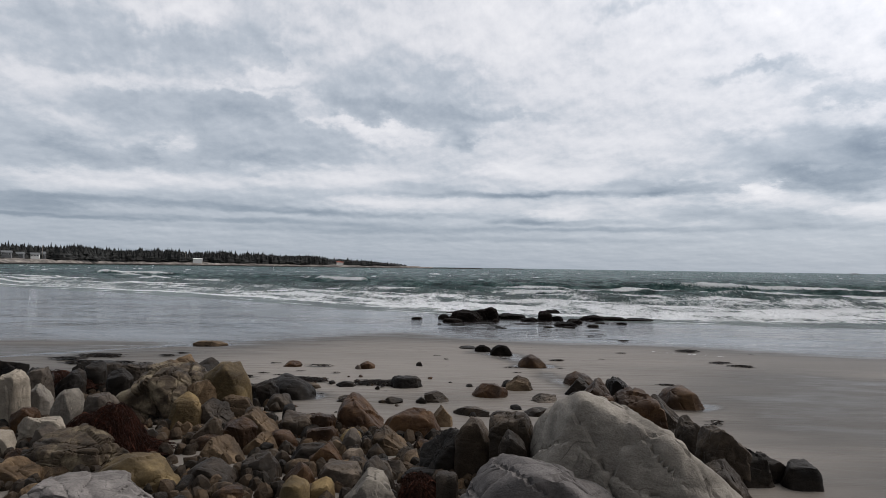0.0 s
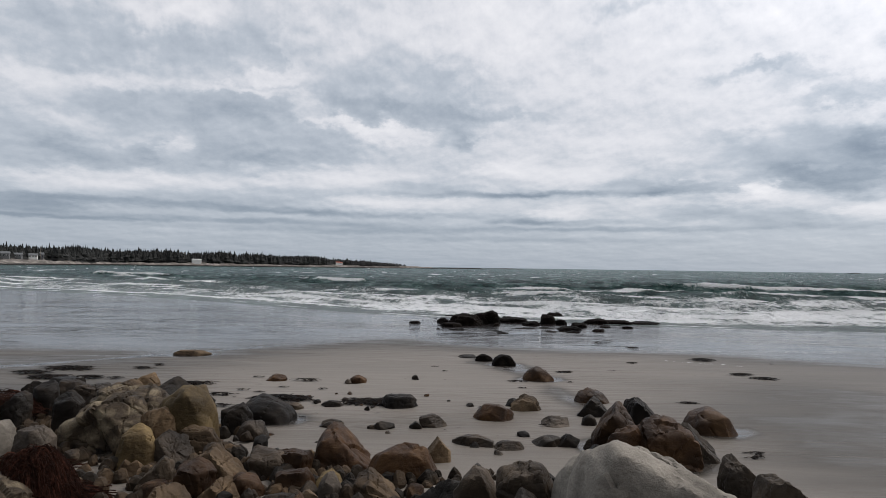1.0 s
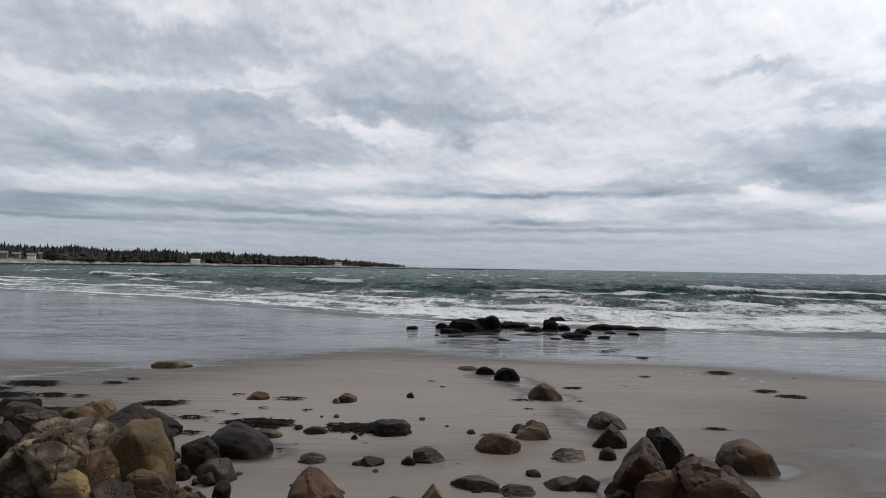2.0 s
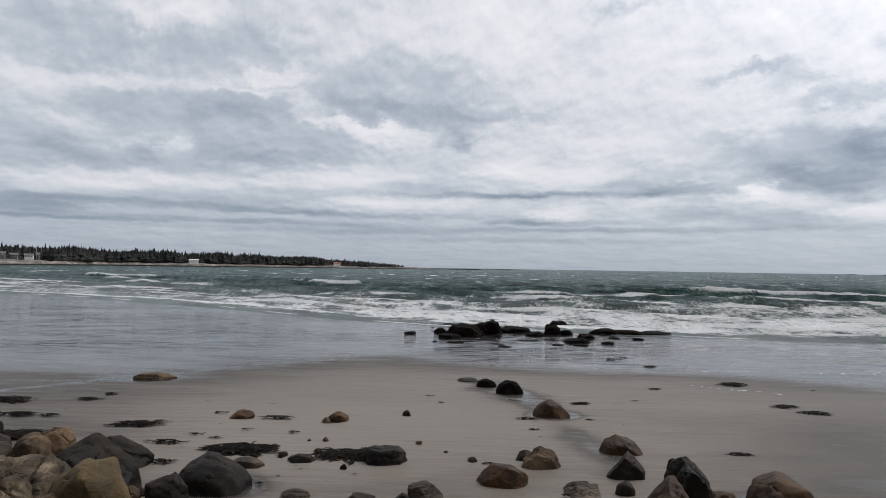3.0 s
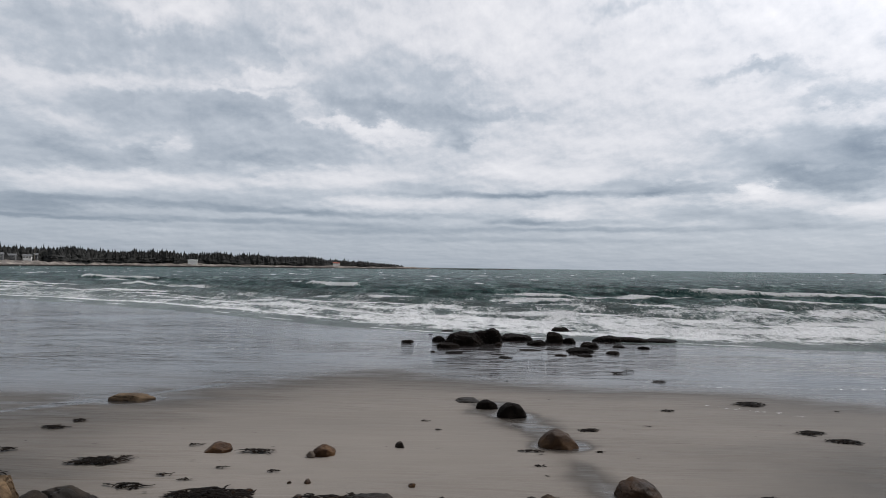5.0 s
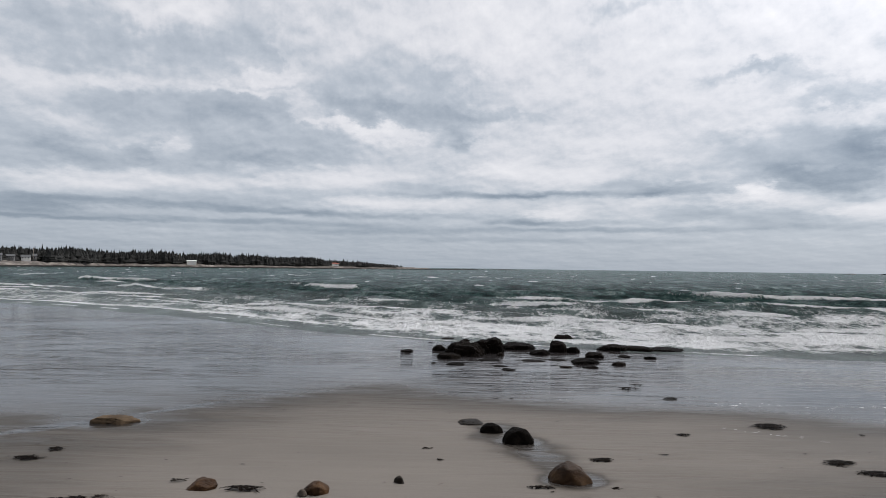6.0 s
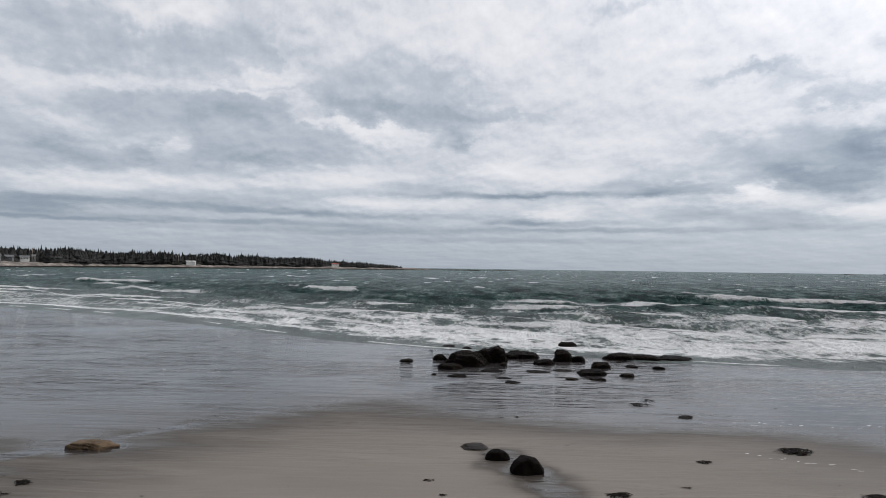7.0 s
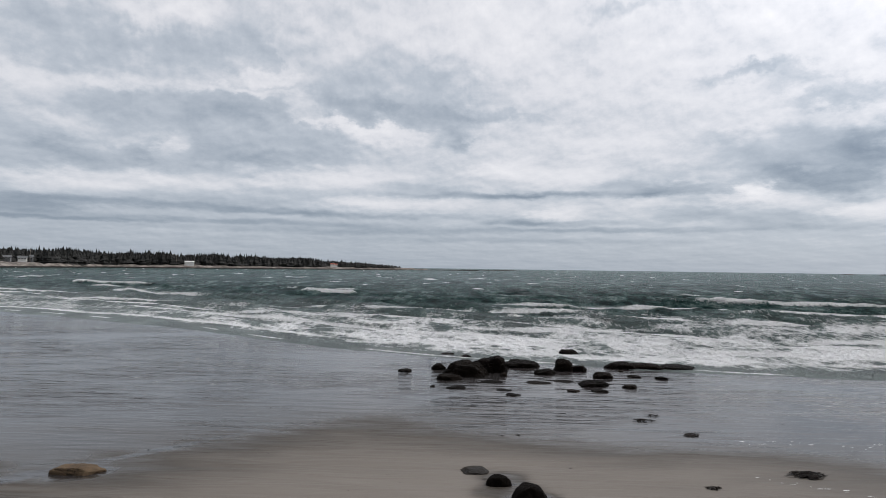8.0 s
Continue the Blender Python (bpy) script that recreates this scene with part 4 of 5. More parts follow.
boulder("sand", WEEDY, "bulk", 2.05, 20.60, 0.04, 0.62, 0.44, 0.22, 682)
boulder("sand", WEEDY, "dome", 1.59, 21.30, 0.02, 0.45, 0.31, 0.15, 683)
boulder("sand", DARK, "dome", -1.48, 14.75, 0.20, 0.82, 0.66, 0.29, 684)
boulder("pile", GREYD, "dome", -1.29, 13.70, 0.22, 0.41, 0.33, 0.21, 685)
boulder("pile", DARK, "block", -1.58, 14.00, 0.22, 0.41, 0.33, 0.34, 686)
boulder("sand", DARK, "dome", -0.83, 15.75, 0.17, 0.34, 0.20, 0.06, 688)
boulder("sand", DARK, "slab", 0.17, 15.75, 0.17, 0.55, 0.33, 0.16, 689)
boulder("sand", GREYD, "dome", -1.38, 15.50, 0.18, 0.38, 0.23, 0.07, 690)
boulder("pile", DARK, "ramp", -2.48, 14.40, 0.21, 0.85, 0.59, 0.55, 691)
boulder("sand", BROWN, "dome", -0.83, 17.90, 0.11, 0.35, 0.25, 0.11, 692)
weed_heap(-2.18, 11.35, 0.44, 0.55, 0.7, 0.34, 901, 2200)
weed_heap(-4.55, 14.2, 0.40, 0.7, 0.6, 0.12, 903, 420)
weed_heap(-5.3, 15.0, 0.25, 1.2, 0.8, 0.15, 904, 420)
weed_heap(-2.75, 12.0, 0.40, 0.5, 0.4, 0.14, 905, 240)
weed_heap(0.76, 10.55, 0.33, 0.36, 0.4, 0.14, 902, 520)

boulder("pile", DARK, "a", -4.76, 14.00, 0.22, 0.49, 0.38, 0.44, 17)
boulder("pile", DARK, "a", -6.56, 15.89, 0.17, 0.58, 0.45, 0.27, 18)
boulder("pile", DARK, "a", -4.55, 14.67, 0.20, 0.44, 0.34, 0.44, 23)
boulder("pile", DARK, "a", -5.27, 16.32, 0.15, 0.73, 0.56, 0.22, 24)
boulder("pile", TAN, "a", -0.45, 12.86, 0.25, 0.33, 0.25, 0.11, 46)
boulder("pile", GREY, "a", 0.00, 11.81, 0.28, 0.23, 0.18, 0.22, 47)
boulder("pile", DARK, "r", -0.27, 11.42, 0.29, 0.50, 0.40, 0.18, 48)
boulder("pile", TAN, "a", -0.06, 11.41, 0.29, 0.19, 0.15, 0.21, 49)
boulder("pile", GREY, "a", 0.08, 11.36, 0.29, 0.24, 0.19, 0.15, 50)
boulder("pile", GREY, "a", 0.53, 11.08, 0.29, 0.27, 0.21, 0.15, 51)
boulder("pile", GREY, "a", 0.39, 11.01, 0.30, 0.32, 0.24, 0.15, 52)
boulder("pile", GREYD, "a", 0.96, 10.58, 0.31, 0.18, 0.14, 0.19, 53)
boulder("pile", DARK, "a", 0.75, 11.11, 0.29, 0.28, 0.21, 0.11, 54)
boulder("pile", DARK, "a", -1.00, 13.04, 0.24, 0.17, 0.14, 0.21, 55)
boulder("pile", DARK, "a", -0.73, 12.69, 0.25, 0.30, 0.23, 0.18, 56)
boulder("pile", DARK, "a", -4.57, 15.58, 0.17, 0.67, 0.51, 0.31, 68)
boulder("sand", GREYD, "f", 1.22, 13.79, 0.22, 0.48, 0.35, 0.09, 76)
boulder("sand", GREYD, "f", 1.62, 13.61, 0.23, 0.35, 0.25, 0.07, 77)
boulder("sand", GREYD, "f", 2.07, 13.83, 0.22, 0.33, 0.24, 0.08, 78)
boulder("sand", DARK, "f", 2.32, 13.84, 0.22, 0.27, 0.19, 0.11, 79)
boulder("sand", GREY, "f", 2.32, 14.81, 0.19, 0.36, 0.26, 0.07, 80)
boulder("sand", GREYD, "f", 2.61, 13.78, 0.22, 0.27, 0.19, 0.08, 81)
boulder("sand", DARK, "f", 2.58, 13.51, 0.23, 0.25, 0.18, 0.08, 82)
boulder("sand", GREYD, "f", -0.56, 14.49, 0.20, 0.31, 0.22, 0.04, 83)
boulder("sand", DARK, "a", 1.84, 14.17, 0.21, 0.16, 0.12, 0.05, 84)
boulder("sand", BROWN, "r", 3.66, 14.73, 0.20, 0.36, 0.30, 0.07, 90)
boulder("sand", DARK, "a", 1.86, 16.07, 0.16, 0.25, 0.19, 0.09, 93)
boulder("sand", GREY, "f", 2.33, 14.94, 0.19, 0.36, 0.26, 0.08, 94)
boulder("sand", DARK, "f", 1.22, 21.95, 0.00, 0.51, 0.37, 0.05, 98)
boulder("sand", GREY, "a", -0.98, 17.78, 0.11, 0.13, 0.10, 0.06, 100)
boulder("sand", DARK, "a", 0.20, 18.36, 0.10, 0.15, 0.12, 0.07, 101)
boulder("sand", GREYD, "a", 0.73, 14.66, 0.20, 0.37, 0.29, 0.12, 105)
boulder("sand", DARK, "a", 0.10, 14.42, 0.20, 0.30, 0.23, 0.08, 106)
boulder("sand", DARK, "a", 0.51, 14.48, 0.20, 0.16, 0.12, 0.07, 107)
boulder("sand", DARK, "a", -0.26, 15.46, 0.18, 0.08, 0.06, 0.04, 108)
boulder("sand", TAN, "slab", -5.50, 21.42, 0.02, 0.92, 0.42, 0.10, 111)
boulder("sand", GREY, "f", -0.56, 14.54, 0.20, 0.27, 0.19, 0.06, 112)
boulder("sand", BROWN, "f", -2.33, 17.98, 0.11, 0.38, 0.28, 0.08, 113)
boulder("pile", TAN, "a", -3.62, 15.51, 0.18, 0.45, 0.34, 0.36, 114)
boulder("pile", TAN, "r", -3.82, 15.40, 0.18, 0.48, 0.39, 0.30, 115)
boulder("pile", TAN, "r", -3.37, 15.33, 0.18, 0.46, 0.38, 0.14, 116)
boulder("pile", DARK, "a", -2.85, 15.33, 0.18, 0.76, 0.58, 0.33, 117)
boulder("sea", WEEDY, "block", 1.19, 32.99, -0.30, 1.78, 1.36, 0.55, 119)
boulder("sea", WEEDY, "block", 2.11, 33.92, -0.32, 1.47, 1.13, 0.66, 120)
boulder("sea", WEEDY, "slab", 3.37, 35.49, -0.36, 1.69, 1.22, 0.30, 121)
boulder("sea", WEEDY, "slab", 0.60, 31.93, -0.27, 0.96, 0.69, 0.23, 122)
boulder("sea", WEEDY, "block", 0.18, 34.19, -0.33, 0.60, 0.46, 0.28, 123)
boulder("sea", WEEDY, "block", -1.06, 33.51, -0.31, 0.56, 0.44, 0.16, 124)
boulder("sea", WEEDY, "block", -1.53, 39.76, -0.48, 0.36, 0.28, 0.09, 125)
boulder("sea", WEEDY, "block", -0.43, 39.93, -0.48, 0.28, 0.22, 0.15, 126)
boulder("sea", WEEDY, "block", -0.32, 37.08, -0.41, 0.30, 0.23, 0.11, 127)
boulder("sea", WEEDY, "slab", 0.44, 38.70, -0.45, 0.76, 0.56, 0.18, 128)
boulder("sea", WEEDY, "block", 1.26, 38.08, -0.43, 0.54, 0.42, 0.18, 129)
boulder("sea", WEEDY, "block", 2.19, 44.47, -0.61, 0.61, 0.47, 0.23, 130)
boulder("sea", WEEDY, "slab", 1.40, 46.50, -0.66, 0.54, 0.40, 0.12, 131)
boulder("sea", WEEDY, "slab", 6.22, 51.04, -0.78, 0.54, 0.39, 0.14, 132)
boulder("sea", WEEDY, "block", 4.90, 34.60, -0.34, 0.82, 0.64, 0.49, 133)
boulder("sea", WEEDY, "block", 4.07, 33.53, -0.31, 0.85, 0.66, 0.23, 134)
boulder("sea", WEEDY, "block", 5.48, 34.62, -0.34, 0.62, 0.48, 0.26, 135)
boulder("sea", WEEDY, "block", 5.96, 39.24, -0.47, 1.06, 0.83, 0.38, 136)
boulder("sea", WEEDY, "block", 6.93, 43.11, -0.57, 0.75, 0.58, 0.21, 137)
boulder("sea", WEEDY, "slab", 6.02, 43.82, -0.59, 0.54, 0.39, 0.11, 138)
boulder("sea", WEEDY, "block", 6.02, 33.00, -0.30, 0.71, 0.55, 0.23, 139)
boulder("sea", WEEDY, "slab", 5.35, 31.29, -0.25, 1.13, 0.82, 0.19, 140)
boulder("sea", WEEDY, "slab", 7.33, 35.76, -0.37, 1.29, 0.93, 0.27, 141)
boulder("sea", WEEDY, "slab", 8.34, 35.81, -0.37, 1.60, 1.16, 0.22, 142)
boulder("sea", WEEDY, "slab", 9.66, 36.01, -0.38, 1.66, 1.20, 0.15, 143)
boulder("sea", WEEDY, "slab", 10.71, 37.47, -0.42, 0.83, 0.61, 0.09, 144)
boulder("sea", WEEDY, "slab", 7.19, 33.38, -0.31, 0.51, 0.37, 0.10, 145)
boulder("sea", WEEDY, "slab", 8.10, 33.06, -0.30, 0.49, 0.36, 0.10, 146)
boulder("sea", WEEDY, "block", 7.08, 34.75, -0.34, 0.28, 0.22, 0.08, 147)
boulder("sea", WEEDY, "block", 2.51, 32.84, -0.29, 0.29, 0.23, 0.17, 148)
boulder("sea", WEEDY, "slab", 2.05, 31.55, -0.26, 0.84, 0.61, 0.08, 149)
boulder("sea", WEEDY, "slab", 3.58, 31.54, -0.26, 1.03, 0.74, 0.07, 150)
boulder("sea", WEEDY, "slab", 4.47, 31.95, -0.27, 0.71, 0.52, 0.07, 151)
boulder("sea", WEEDY, "slab", 2.30, 30.05, -0.22, 0.57, 0.41, 0.06, 152)
boulder("sea", WEEDY, "slab", 2.56, 29.32, -0.20, 0.54, 0.40, 0.06, 153)
boulder("sea", WEEDY, "slab", 0.85, 30.25, -0.22, 0.68, 0.49, 0.09, 154)
boulder("sea", WEEDY, "block", 0.11, 30.48, -0.23, 0.20, 0.16, 0.08, 155)
boulder("sea", WEEDY, "slab", 4.46, 30.17, -0.22, 0.45, 0.33, 0.07, 156)
boulder("sea", WEEDY, "slab", 5.28, 30.19, -0.22, 0.56, 0.41, 0.08, 157)
boulder("sea", WEEDY, "slab", 6.42, 31.01, -0.24, 0.53, 0.39, 0.11, 158)
boulder("sea", WEEDY, "block", -4.58, 37.24, -0.41, 0.23, 0.18, 0.07, 159)
boulder("sea", WEEDY, "slab", -2.61, 34.39, -0.33, 0.36, 0.26, 0.07, 160)
boulder("sea", WEEDY, "block", -2.15, 35.91, -0.38, 0.17, 0.13, 0.09, 161)
boulder("sea", WEEDY, "block", -1.92, 36.19, -0.38, 0.29, 0.23, 0.08, 162)
boulder("sea", WEEDY, "slab", -1.01, 36.11, -0.38, 0.26, 0.19, 0.06, 163)
boulder("sea", WEEDY, "block", 13.06, 49.75, -0.75, 0.50, 0.39, 0.13, 164)
boulder("sea", WEEDY, "slab", 8.90, 47.68, -0.69, 0.68, 0.50, 0.12, 165)
boulder("sea", WEEDY, "block", 0.70, 40.49, -0.50, 0.56, 0.44, 0.15, 166)
weed(-4.85, 16.45, 1.10)
weed(-3.60, 17.25, 0.70)
weed(-6.40, 17.60, 0.90)
weed(-7.10, 18.10, 0.80)
weed(-5.33, 19.48, 0.38)
weed(-5.43, 18.98, 0.46)
weed(-5.22, 17.71, 0.33)
weed(-3.87, 17.14, 0.35)
weed(-3.65, 17.34, 0.35)
weed(-3.38, 17.48, 0.25)
weed(-2.76, 18.15, 0.24)
weed(-1.77, 17.89, 0.51)
weed(-2.56, 16.78, 0.24)
weed(-1.94, 17.13, 0.15)
weed(-2.74, 16.34, 0.46)
weed(-1.68, 16.09, 0.97)
weed(-2.39, 15.49, 0.33)
weed(-4.81, 16.46, 0.75)
weed(-0.27, 15.96, 0.97)
weed(1.40, 15.76, 0.14)
weed(3.18, 19.53, 0.34)
weed(2.09, 18.22, 0.33)
weed(2.14, 17.51, 0.17)
weed(3.12, 18.25, 0.15)
weed(4.62, 16.41, 0.31)
weed(6.03, 24.78, 0.34)
weed(5.09, 21.30, 0.31)
weed(6.95, 22.04, 0.56)
weed(7.08, 19.15, 0.59)
weed(6.82, 19.64, 0.42)
weed(8.46, 21.59, 0.11)
weed(0.48, 20.03, 0.17)
weed(0.71, 19.39, 0.13)
weed(-1.02, 14.84, 0.08)
weed(2.15, 14.72, 0.11)
weed(2.23, 24.52, 0.11)
weed(-1.27, 17.03, 0.15)
weed(-2.22, 16.62, 0.15)
weed(4.33, 13.58, 0.23)
weed(4.25, 13.40, 0.22)
weed(4.30, 11.53, 0.12)
weed(5.39, 26.22, 0.59)
weed(5.81, 26.85, 0.33)
weed(6.09, 24.93, 0.34)
weed(1.86, 24.45, 0.11)
weed(-6.76, 18.75, 1.13)
weed(-5.71, 17.69, 0.68)
weed(3.25, 19.59, 0.34)
weed(6.92, 19.74, 0.47)
weed(4.28, 19.95, 0.10)
weed(7.06, 22.20, 0.66)

# stones that fill the gaps of the heap
def strewn():
    rng = random.Random(78)
    shapes = [rock_mesh("stone", 1, 0.8, 0.3, 740 + k, "a" if k % 2 else "f", (DARK, GREYD, BROWN)[k % 3], 3) for k in range(9)]
    for k in range(30):
        y = 12.6 + 4.5 * rng.random() ** 1.5
        x = rng.uniform(-1.6, 3.6)
        s = rng.uniform(0.05, 0.16)
        ob = new("stone", shapes[k % 9])
        ob.matrix_world = pose(x, y, ground_at(x, y), 0, 0, rng.uniform(0, 360)) @ Matrix.Scale(s, 4)
        tagged(ob, "small dark stone lying on wet sand", "rock", "small stones on the sand")


def rubble():
    """The bed of small broken stones under the heap, too many to count."""
    rng = random.Random(79)
    kinds = []
    for k in range(10):
        m = rock_mesh("rubble", 1, 0.85, 0.55, 760 + k, "a", GREYD, 2)
        kinds.append((np.array([v.co[:] for v in m.vertices]), np.array([p.vertices[:] for p in m.polygons])))
        bpy.data.meshes.remove(m)
    verts, faces, base = [], [], 0
    for k in range(3000):
        y = rng.uniform(9.0, 14.6)
        x = rng.uniform(-5.5, 3.4)
        limit = np.interp(x, [-6, -3, -1.5, -1.0, 1.6, 2.6, 3.4], [15.2, 14.8, 14.3, 12.7, 12.5, 11.9, 11.0])
        if y > limit or x < -0.62 * y + 2.2:
            continue
        s, a = rng.uniform(0.06, 0.19), rng.uniform(0, 6.283)
        co, fa = kinds[k % 10]
        c, n = math.cos(a) * s, math.sin(a) * s
        lift = rng.uniform(-0.02, 0.06)
        verts.append(np.stack([co[:, 0] * c - co[:, 1] * n + x, co[:, 0] * n + co[:, 1] * c + y, co[:, 2] * s + ground_at(x, y) + lift], -1))
        faces.append(fa + base)
        base += len(co)
    mesh = bpy.data.meshes.new("rubble")
    mesh.from_pydata(np.concatenate(verts).tolist(), [], np.concatenate(faces).tolist())
    mesh.materials.append(RUBBLE)
    mesh.update()
    return tagged(new("rubble", mesh), "dark broken rubble between the boulders", "rubble", kind="stuff")


def fill_heap():
    rng = random.Random(77)
    shapes = [rock_mesh("stone", 1, 0.8, 0.42, 700 + k, "a" if k % 3 else "r", (BROWN, GREYD, DARK, TAN)[k % 4], 3) for k in range(16)]
    for k in range(190):
        y = 9.3 + 4.6 * rng.random() ** 1.2
        x0, x1 = -0.62 * y + 3.2, 0.9 + 0.5 * (14 - y)
        x = rng.uniform(x0 - 0.8, min(x1, 2.2))
        if y > 12.6 and x > -1.2:
            continue
        s = rng.uniform(0.12, 0.28)
        ob = new("stone", shapes[k % 16])
        ob.matrix_world = pose(x, y, ground_at(x, y) + 0.02, 0, 0, rng.uniform(0, 360)) @ Matrix.Scale(s, 4)
        tagged(ob, "small broken stone wedged between the boulders", "rock", "small stones of the heap")


fill_heap()
rubble()
strewn()


def flecks():
    """Crumbs of weed and lines of drying foam that the swash left."""
    rng = random.Random(81)
    bm = bmesh.new()
    for k in range(230):
        y = rng.uniform(13, 30)
        x = rng.uniform(-0.6 * (y - 4), 0.62 * (y - 2))
        s, a = rng.uniform(0.012, 0.05), rng.uniform(-0.6, 0.6)
        z = ground_at(x, y) + 0.004
        tip = [(1, 0, 0.004), (0.2, 0.3, 0.004), (-1, 0.1, 0.004), (0.1, -0.35, 0.006)]
        vs = [bm.verts.new((x + s * (u * math.cos(a) - v * math.sin(a)), y + s * (u * math.sin(a) + v * math.cos(a)), z + w)) for u, v, w in tip]
        mid_ = bm.verts.new((x, y, z + 0.007))
        for i in range(4):
            bm.faces.new((vs[i], vs[(i + 1) % 4], mid_))
    tagged(new("weed_crumbs", finish(bm, "weed_crumbs", WRACK)), "tiny dark crumbs of weed strewn over wet sand", "seaweed", kind="stuff")
    bm = bmesh.new()
    for x0, y0, x1, y1, n in ((8.9, 24.2, 13.2, 24.8, 30), (6.8, 24.2, 8.4, 24.5, 10), (3.2, 24.4, 5.5, 24.1, 8), (6.0, 21.9, 7.6, 21.1, 12), (-9.5, 30.5, -6.0, 30.0, 8)):
        for k in range(n):
            t = (k + rng.random()) / n
            x, y = x0 + (x1 - x0) * t, y0 + (y1 - y0) * t + rng.gauss(0, 0.10)
            z = ground_at(x, y) + 0.004
            w, d = rng.uniform(0.015, 0.07), rng.uniform(0.004, 0.011)
            rim = [bm.verts.new((x + w * math.cos(a) * rng.uniform(0.7, 1.2), y + d * math.sin(a) * rng.uniform(0.7, 1.3), z)) for a in (0, 0.8, 1.6, 2.4, 3.1, 3.9, 4.7, 5.5)]
            top_ = bm.verts.new((x, y, z + 0.004))
            for i in range(8):
                bm.faces.new((rim[i], rim[(i + 1) % 8], top_))
    tagged(new("foam_flecks", finish(bm, "foam_flecks", FOAM)), "thin white lines of foam left on the sand", "foam", kind="stuff")


flecks()


# ---- the far headland ----
def shore_point(k):
    """The far shore, from its near end (0) to the tip (1)."""
    ks = [0, 0.25, 0.4, 0.55, 0.7, 0.85, 1.0]
    return (np.interp(k, ks, [-420, -305, -317, -266, -209, -140, -42]), np.interp(k, ks, [330, 400, 550, 600, 700, 800, 890]))


def land_height(k):
    return float(np.interp(k, [0, 0.3, 0.55, 0.75, 0.93, 1.0], [3.6, 3.4, 3.2, 3.2, 3.0, 2.0]))


def build_headland():
    ks = np.linspace(0, 1, 260)
    across = np.array([-6, -2, 0, 4, 9, 16, 30, 60, 110, 200])
    lift = np.array([-1.5, -0.4, 0.2, 0.75, 0.95, 1.0, 1.1, 1.2, 1.2, 1.0])
    x, y = shore_point(ks)
    hx = x[:, None] - across[None, :] * 0.75
    hy = y[:, None] + across[None, :] * 0.65
    rough = fbm(ks[:, None] * 70 + across[None, :] * 0.1, across[None, :] * 0.25 + 0 * ks[:, None], 131)
    top = np.array([land_height(k) for k in ks])
    hz = SEA_LEVEL + top[:, None] * lift[None, :] * (0.35 + 1.25 * rough)
    rock = new("headland", mesh_from_grid("headland", hx.T, hy.T, hz.T, FAR_ROCK))
    tagged(rock, "low far headland with a pale granite shore", "headland", kind="structure")
    a3 = np.array([-7.0, -4.5, -2.0, 0.5, 3.0])
    wx, wy = x[:, None] - a3[None, :] * 0.75, y[:, None] + a3[None, :] * 0.65
    wz = SEA_LEVEL + np.array([-0.6, 0.35, 0.6, 0.75, 0.2])[None, :] * (0.6 + 0.9 * fbm(ks[:, None] * 120 + a3, a3[None, :] + 0 * ks[:, None], 151)) * np.minimum(top, 2.4)[:, None] / 2.0
    tagged(new("tide_rocks", mesh_from_grid("tide_rocks", wx.T, wy.T, wz.T, WEEDY)), "black weed-covered tide rocks along the far shore", "rocks", kind="structure")
    ks2 = np.linspace(0, 0.93, 200)
    a2 = np.array([9, 14, 30, 70, 140, 210])
    x, y = shore_point(ks2)
    bx = x[:, None] - a2[None, :] * 0.75
    by = y[:, None] + a2[None, :] * 0.65
    bz = SEA_LEVEL + np.array([land_height(k) for k in ks2])[:, None] * np.array([0.5, 0.9, 1.1, 1.3, 1.4, 1.0])[None, :] * (0.9 + 0.3 * fbm(ks2[:, None] * 90 + a2 * 0.1, a2[None, :] * 0.2 + 0 * ks2[:, None], 141))
    tagged(new("heath", mesh_from_grid("heath", bx.T, by.T, bz.T, HEATH)), "brown heath on the far headland", "heath", kind="structure")


def spruce(bm, rng, x, y, z, h, r):
    """A ragged spire of drooping boughs, dense below and thin at the tip."""
    layers = 7
    for i in range(layers):
        t = i / layers
        zz = z + h * (0.06 + 0.84 * t)
        rr = r * (1 - t) ** 0.95 * rng.uniform(0.7, 1.25) + 0.15
        tip = bm.verts.new((x + rng.gauss(0, 0.12), y, zz + h * rng.uniform(0.16, 0.28)))
        n = 6
        drop_ = h * rng.uniform(0, 0.10) if i else 2.2
        ring = [bm.verts.new((x + rr * rng.uniform(0.6, 1.35) * math.cos(6.283 * j / n + i), y + rr * rng.uniform(0.6, 1.35) * math.sin(6.283 * j / n + i), zz - drop_)) for j in range(n)]
        for j in range(n):
            bm.faces.new((tip, ring[j], ring[(j + 1) % n]))


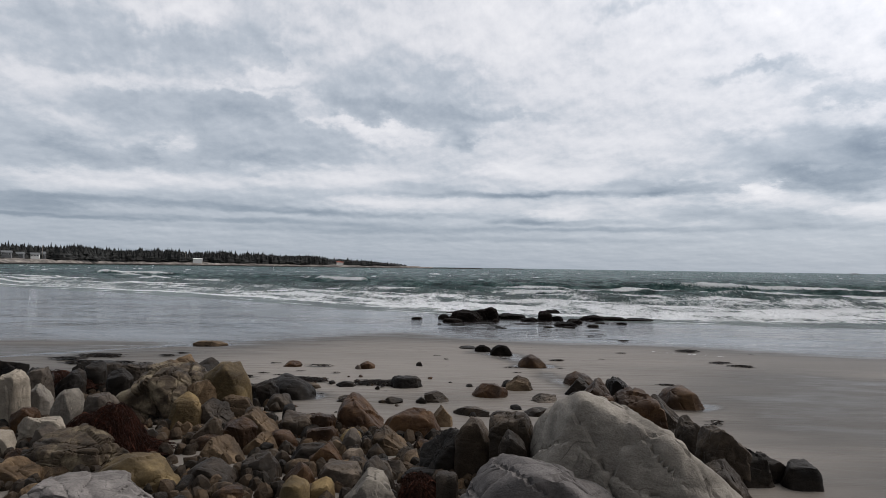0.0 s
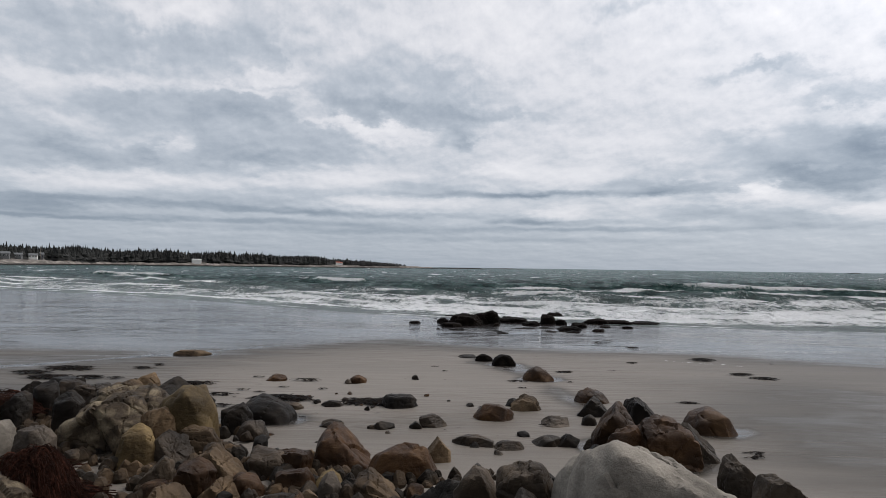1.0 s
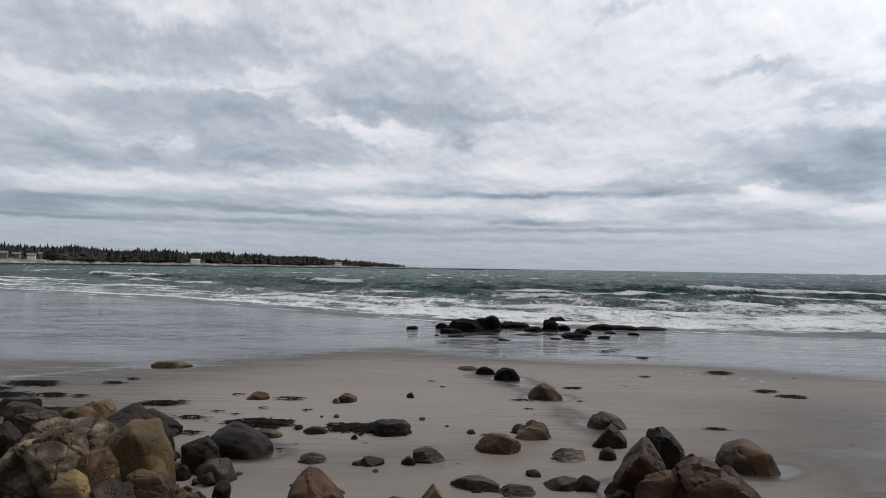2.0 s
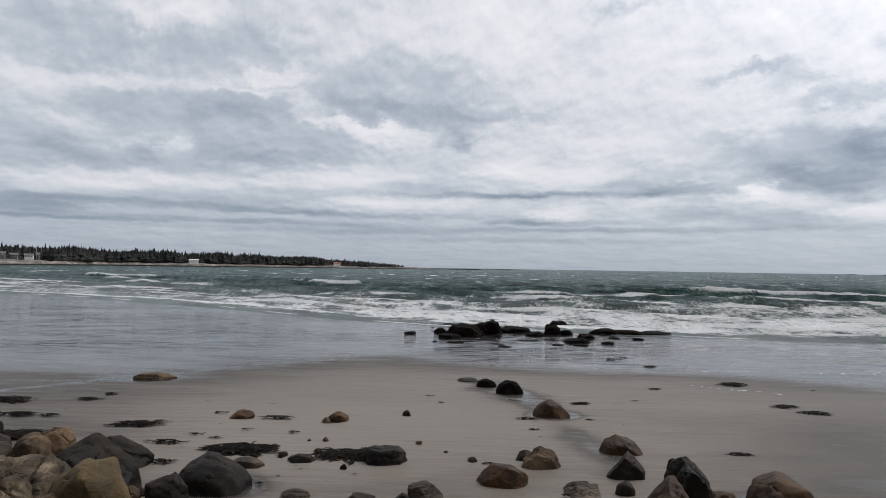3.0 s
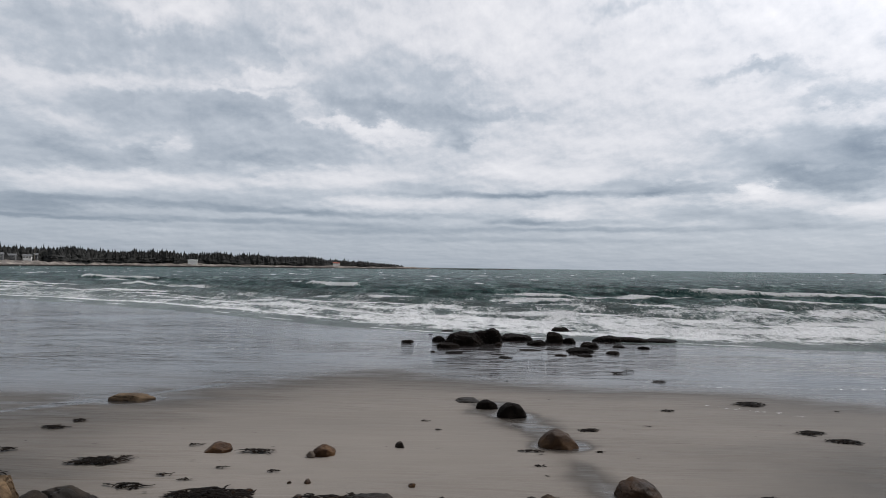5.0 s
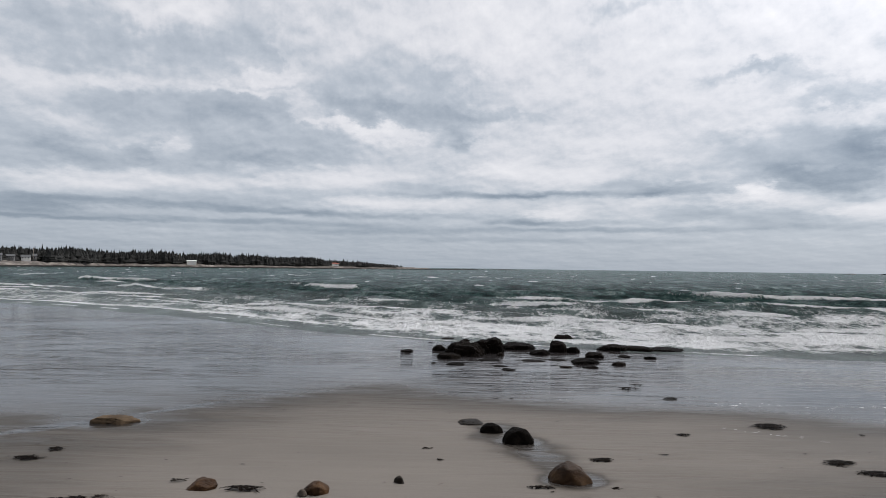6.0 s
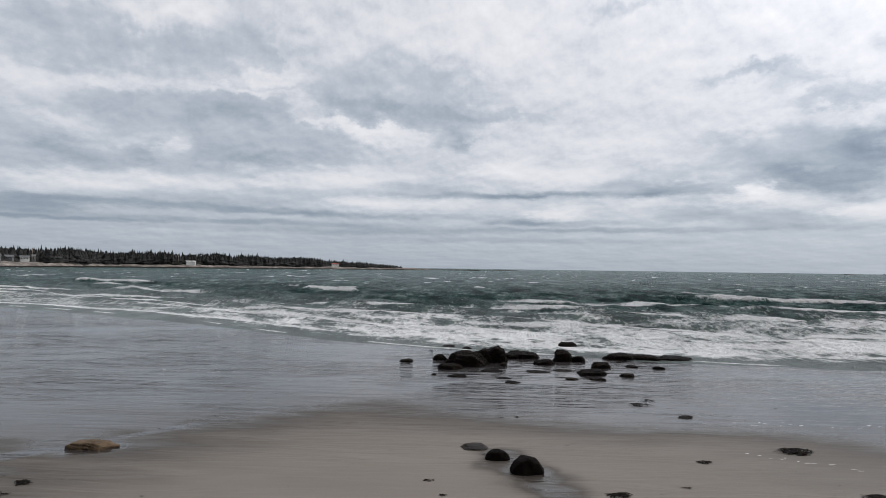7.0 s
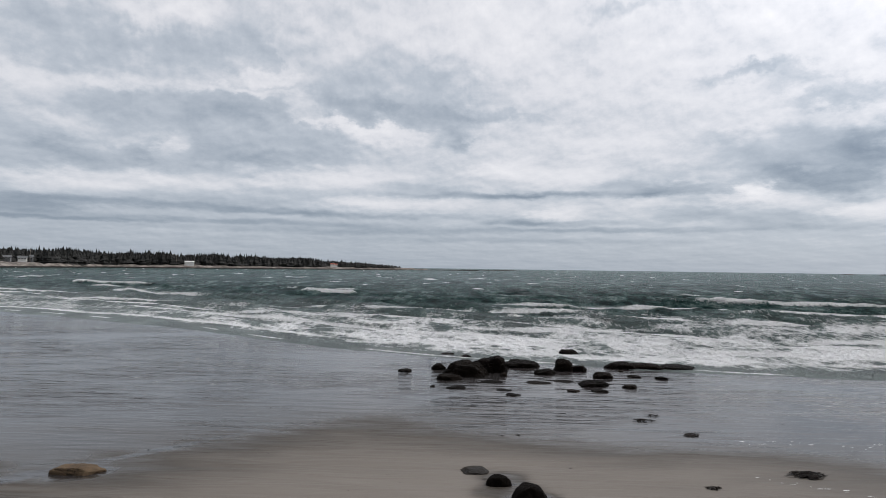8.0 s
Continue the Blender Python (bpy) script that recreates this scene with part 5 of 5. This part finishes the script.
def build_woods():
    rng = random.Random(12)
    bm = bmesh.new()
    for k in range(3600):
        u = rng.uniform(0.02, 0.96)
        back_ = rng.uniform(9, 62)
        if u < 0.315 and back_ < 27:
            continue
        if 0.535 < u < 0.585 and back_ < 17:
            continue
        if 0.80 < u < 0.86 and back_ < 24 or u > 0.88 and rng.random() < 0.4:
            continue
        x, y = shore_point(u)
        x, y = float(x) - 0.75 * back_, float(y) + 0.65 * back_
        tall = np.interp(u, [0, 0.3, 0.6, 0.8, 0.95], [11.5, 12.5, 13.0, 11.0, 5.0]) * (0.40 + 0.75 * float(fbm(np.array([u * 34.0]), np.array([0.5]), 7)[0]) + 0.20 * rng.random() ** 2 + (0.20 if rng.random() < 0.05 else 0))
        spruce(bm, rng, x, y, SEA_LEVEL + land_height(u) * 0.9, tall, rng.uniform(3.0, 5.6))
    ob = new("far_woods", finish(bm, "far_woods", SPRUCE))
    for f in ob.data.polygons:
        f.use_smooth = False
    return tagged(ob, "dense dark spruce woods along the far headland", "woods", kind="stuff")


def part(name, bm, mat, parent, label=""):
    ob = new(name, finish(bm, name, mat))
    for f in ob.data.polygons:
        f.use_smooth = False
    ob.parent = parent
    if label:
        ob["label"] = label
    return ob


def box(x0, x1, y0, y1, z0, z1):
    bm = bmesh.new()
    bmesh.ops.create_cube(bm, size=1, matrix=Matrix.Translation(((x0 + x1) / 2, (y0 + y1) / 2, (z0 + z1) / 2)) @ Matrix.Diagonal((x1 - x0, y1 - y0, z1 - z0, 1)))
    return bm


def house(x, y, z, w, d, h, roof_h, wall, roof, turn, label, windows=2):
    top = new("house")
    top.matrix_world = pose(x, y, z, 0, 0, turn)
    part("wall", box(-w / 2, w / 2, -d / 2, d / 2, -1.5, h), wall, top)
    bm = bmesh.new()
    o = 0.4
    a = [bm.verts.new(c) for c in ((-w / 2 - o, -d / 2 - o, h - 0.05), (w / 2 + o, -d / 2 - o, h - 0.05), (w / 2 + o, d / 2 + o, h - 0.05), (-w / 2 - o, d / 2 + o, h - 0.05), (-w / 2 - o, 0, h + roof_h), (w / 2 + o, 0, h + roof_h))]
    for f in ((0, 1, 5, 4), (2, 3, 4, 5), (0, 4, 3), (1, 2, 5), (3, 2, 1, 0)):
        bm.faces.new([a[i] for i in f])
    part("roof", bm, roof, top)
    for i in range(windows):
        cx = w * ((i + 0.5) / windows - 0.5)
        win = part("window", box(cx - 0.6, cx + 0.6, -d / 2 - 0.06, -d / 2 + 0.02, 0.35 * h, 0.8 * h), WHITE_WALL, top)
        part("pane", box(cx - 0.5, cx + 0.5, -d / 2 - 0.08, -d / 2 - 0.05, 0.38 * h, 0.77 * h), PANE, win)
    return tagged(top, label, "house", "houses on the headland")


build_headland()
build_woods()


def on_shore(u, back_):
    x, y = shore_point(u)
    return float(x) - 0.75 * back_, float(y) + 0.65 * back_, SEA_LEVEL + land_height(u) * 1.35


def pole(u, back_, h):
    x, y, z = on_shore(u, back_)
    bm = bmesh.new()
    bmesh.ops.create_cone(bm, cap_ends=True, segments=8, radius1=0.22, radius2=0.14, depth=h, matrix=Matrix.Translation((0, 0, h / 2)))
    bmesh.ops.create_cube(bm, size=1, matrix=Matrix.Translation((0, 0, h - 0.6)) @ Matrix.Diagonal((2.0, 0.15, 0.15, 1)))
    ob = new("utility_pole", finish(bm, "utility_pole", POLE))
    ob.location = (x, y, z - 0.3)
    return tagged(ob, "thin grey timber utility pole before dark woods", "pole", "poles on the headland")


def islet(x, y, w, d, h, seed):
    ob = new("islet", rock_mesh("islet", w, d, h, seed, "f", DARK, 4))
    ob.location = (x, y, SEA_LEVEL)
    return tagged(ob, "low dark skerry far out in the sea", "islet", "skerries")

for u, back_, w, d, h, rh, wall, roof, turn, label, n in (
        (0.262, 26, 11, 8, 4.5, 2.5, GREY_WALL, ROOF_GREY, 30, "grey shingled house before spruce woods", 3),
        (0.276, 24, 9, 7, 3.6, 2.2, GREY_WALL, ROOF_GREY, 25, "small grey house with a pitched roof", 2),
        (0.293, 22, 10, 7, 3.4, 2.2, WHITE_WALL, ROOF_GREY, 30, "white house with a grey pitched roof", 3),
        (0.303, 30, 12, 8, 4.8, 2.6, GREY_WALL, ROOF_GREY, 30, "wide grey house with a long roof", 4),
        (0.82, 10, 9, 6, 2.8, 2.0, WHITE_WALL, ROOF_RED, 20, "white cottage with a red roof near the point", 2),
        (0.835, 18, 7, 6, 2.6, 1.8, WHITE_WALL, ROOF_RED, 20, "small white cottage with a red roof", 2)):
    x, y, z = on_shore(u, back_)
    house(x, y, z + 0.6, 0.55 * w, 0.55 * d, 0.6 * h, 0.6 * rh, wall, roof, turn, label, n)
x, y, z = on_shore(0.56, 8)
house(x, y, z - 1.0, 8.5, 5, 3.4, 0.5, WHITE_WALL, WHITE_WALL, 20, "plain white shed on the far shore", 0)
for u, back_, h in ((0.30, 18, 10), (0.535, 12, 10), (0.545, 16, 9)):
    pole(u, back_, h)
islet(-10, 960, 95, 20, 1.6, 301)
islet(75, 1150, 70, 20, 1.7, 302)
islet(1090, 1750, 40, 16, 2.6, 303)
islet(1190, 1750, 34, 16, 2.8, 304)
build_sea()
build_ground()
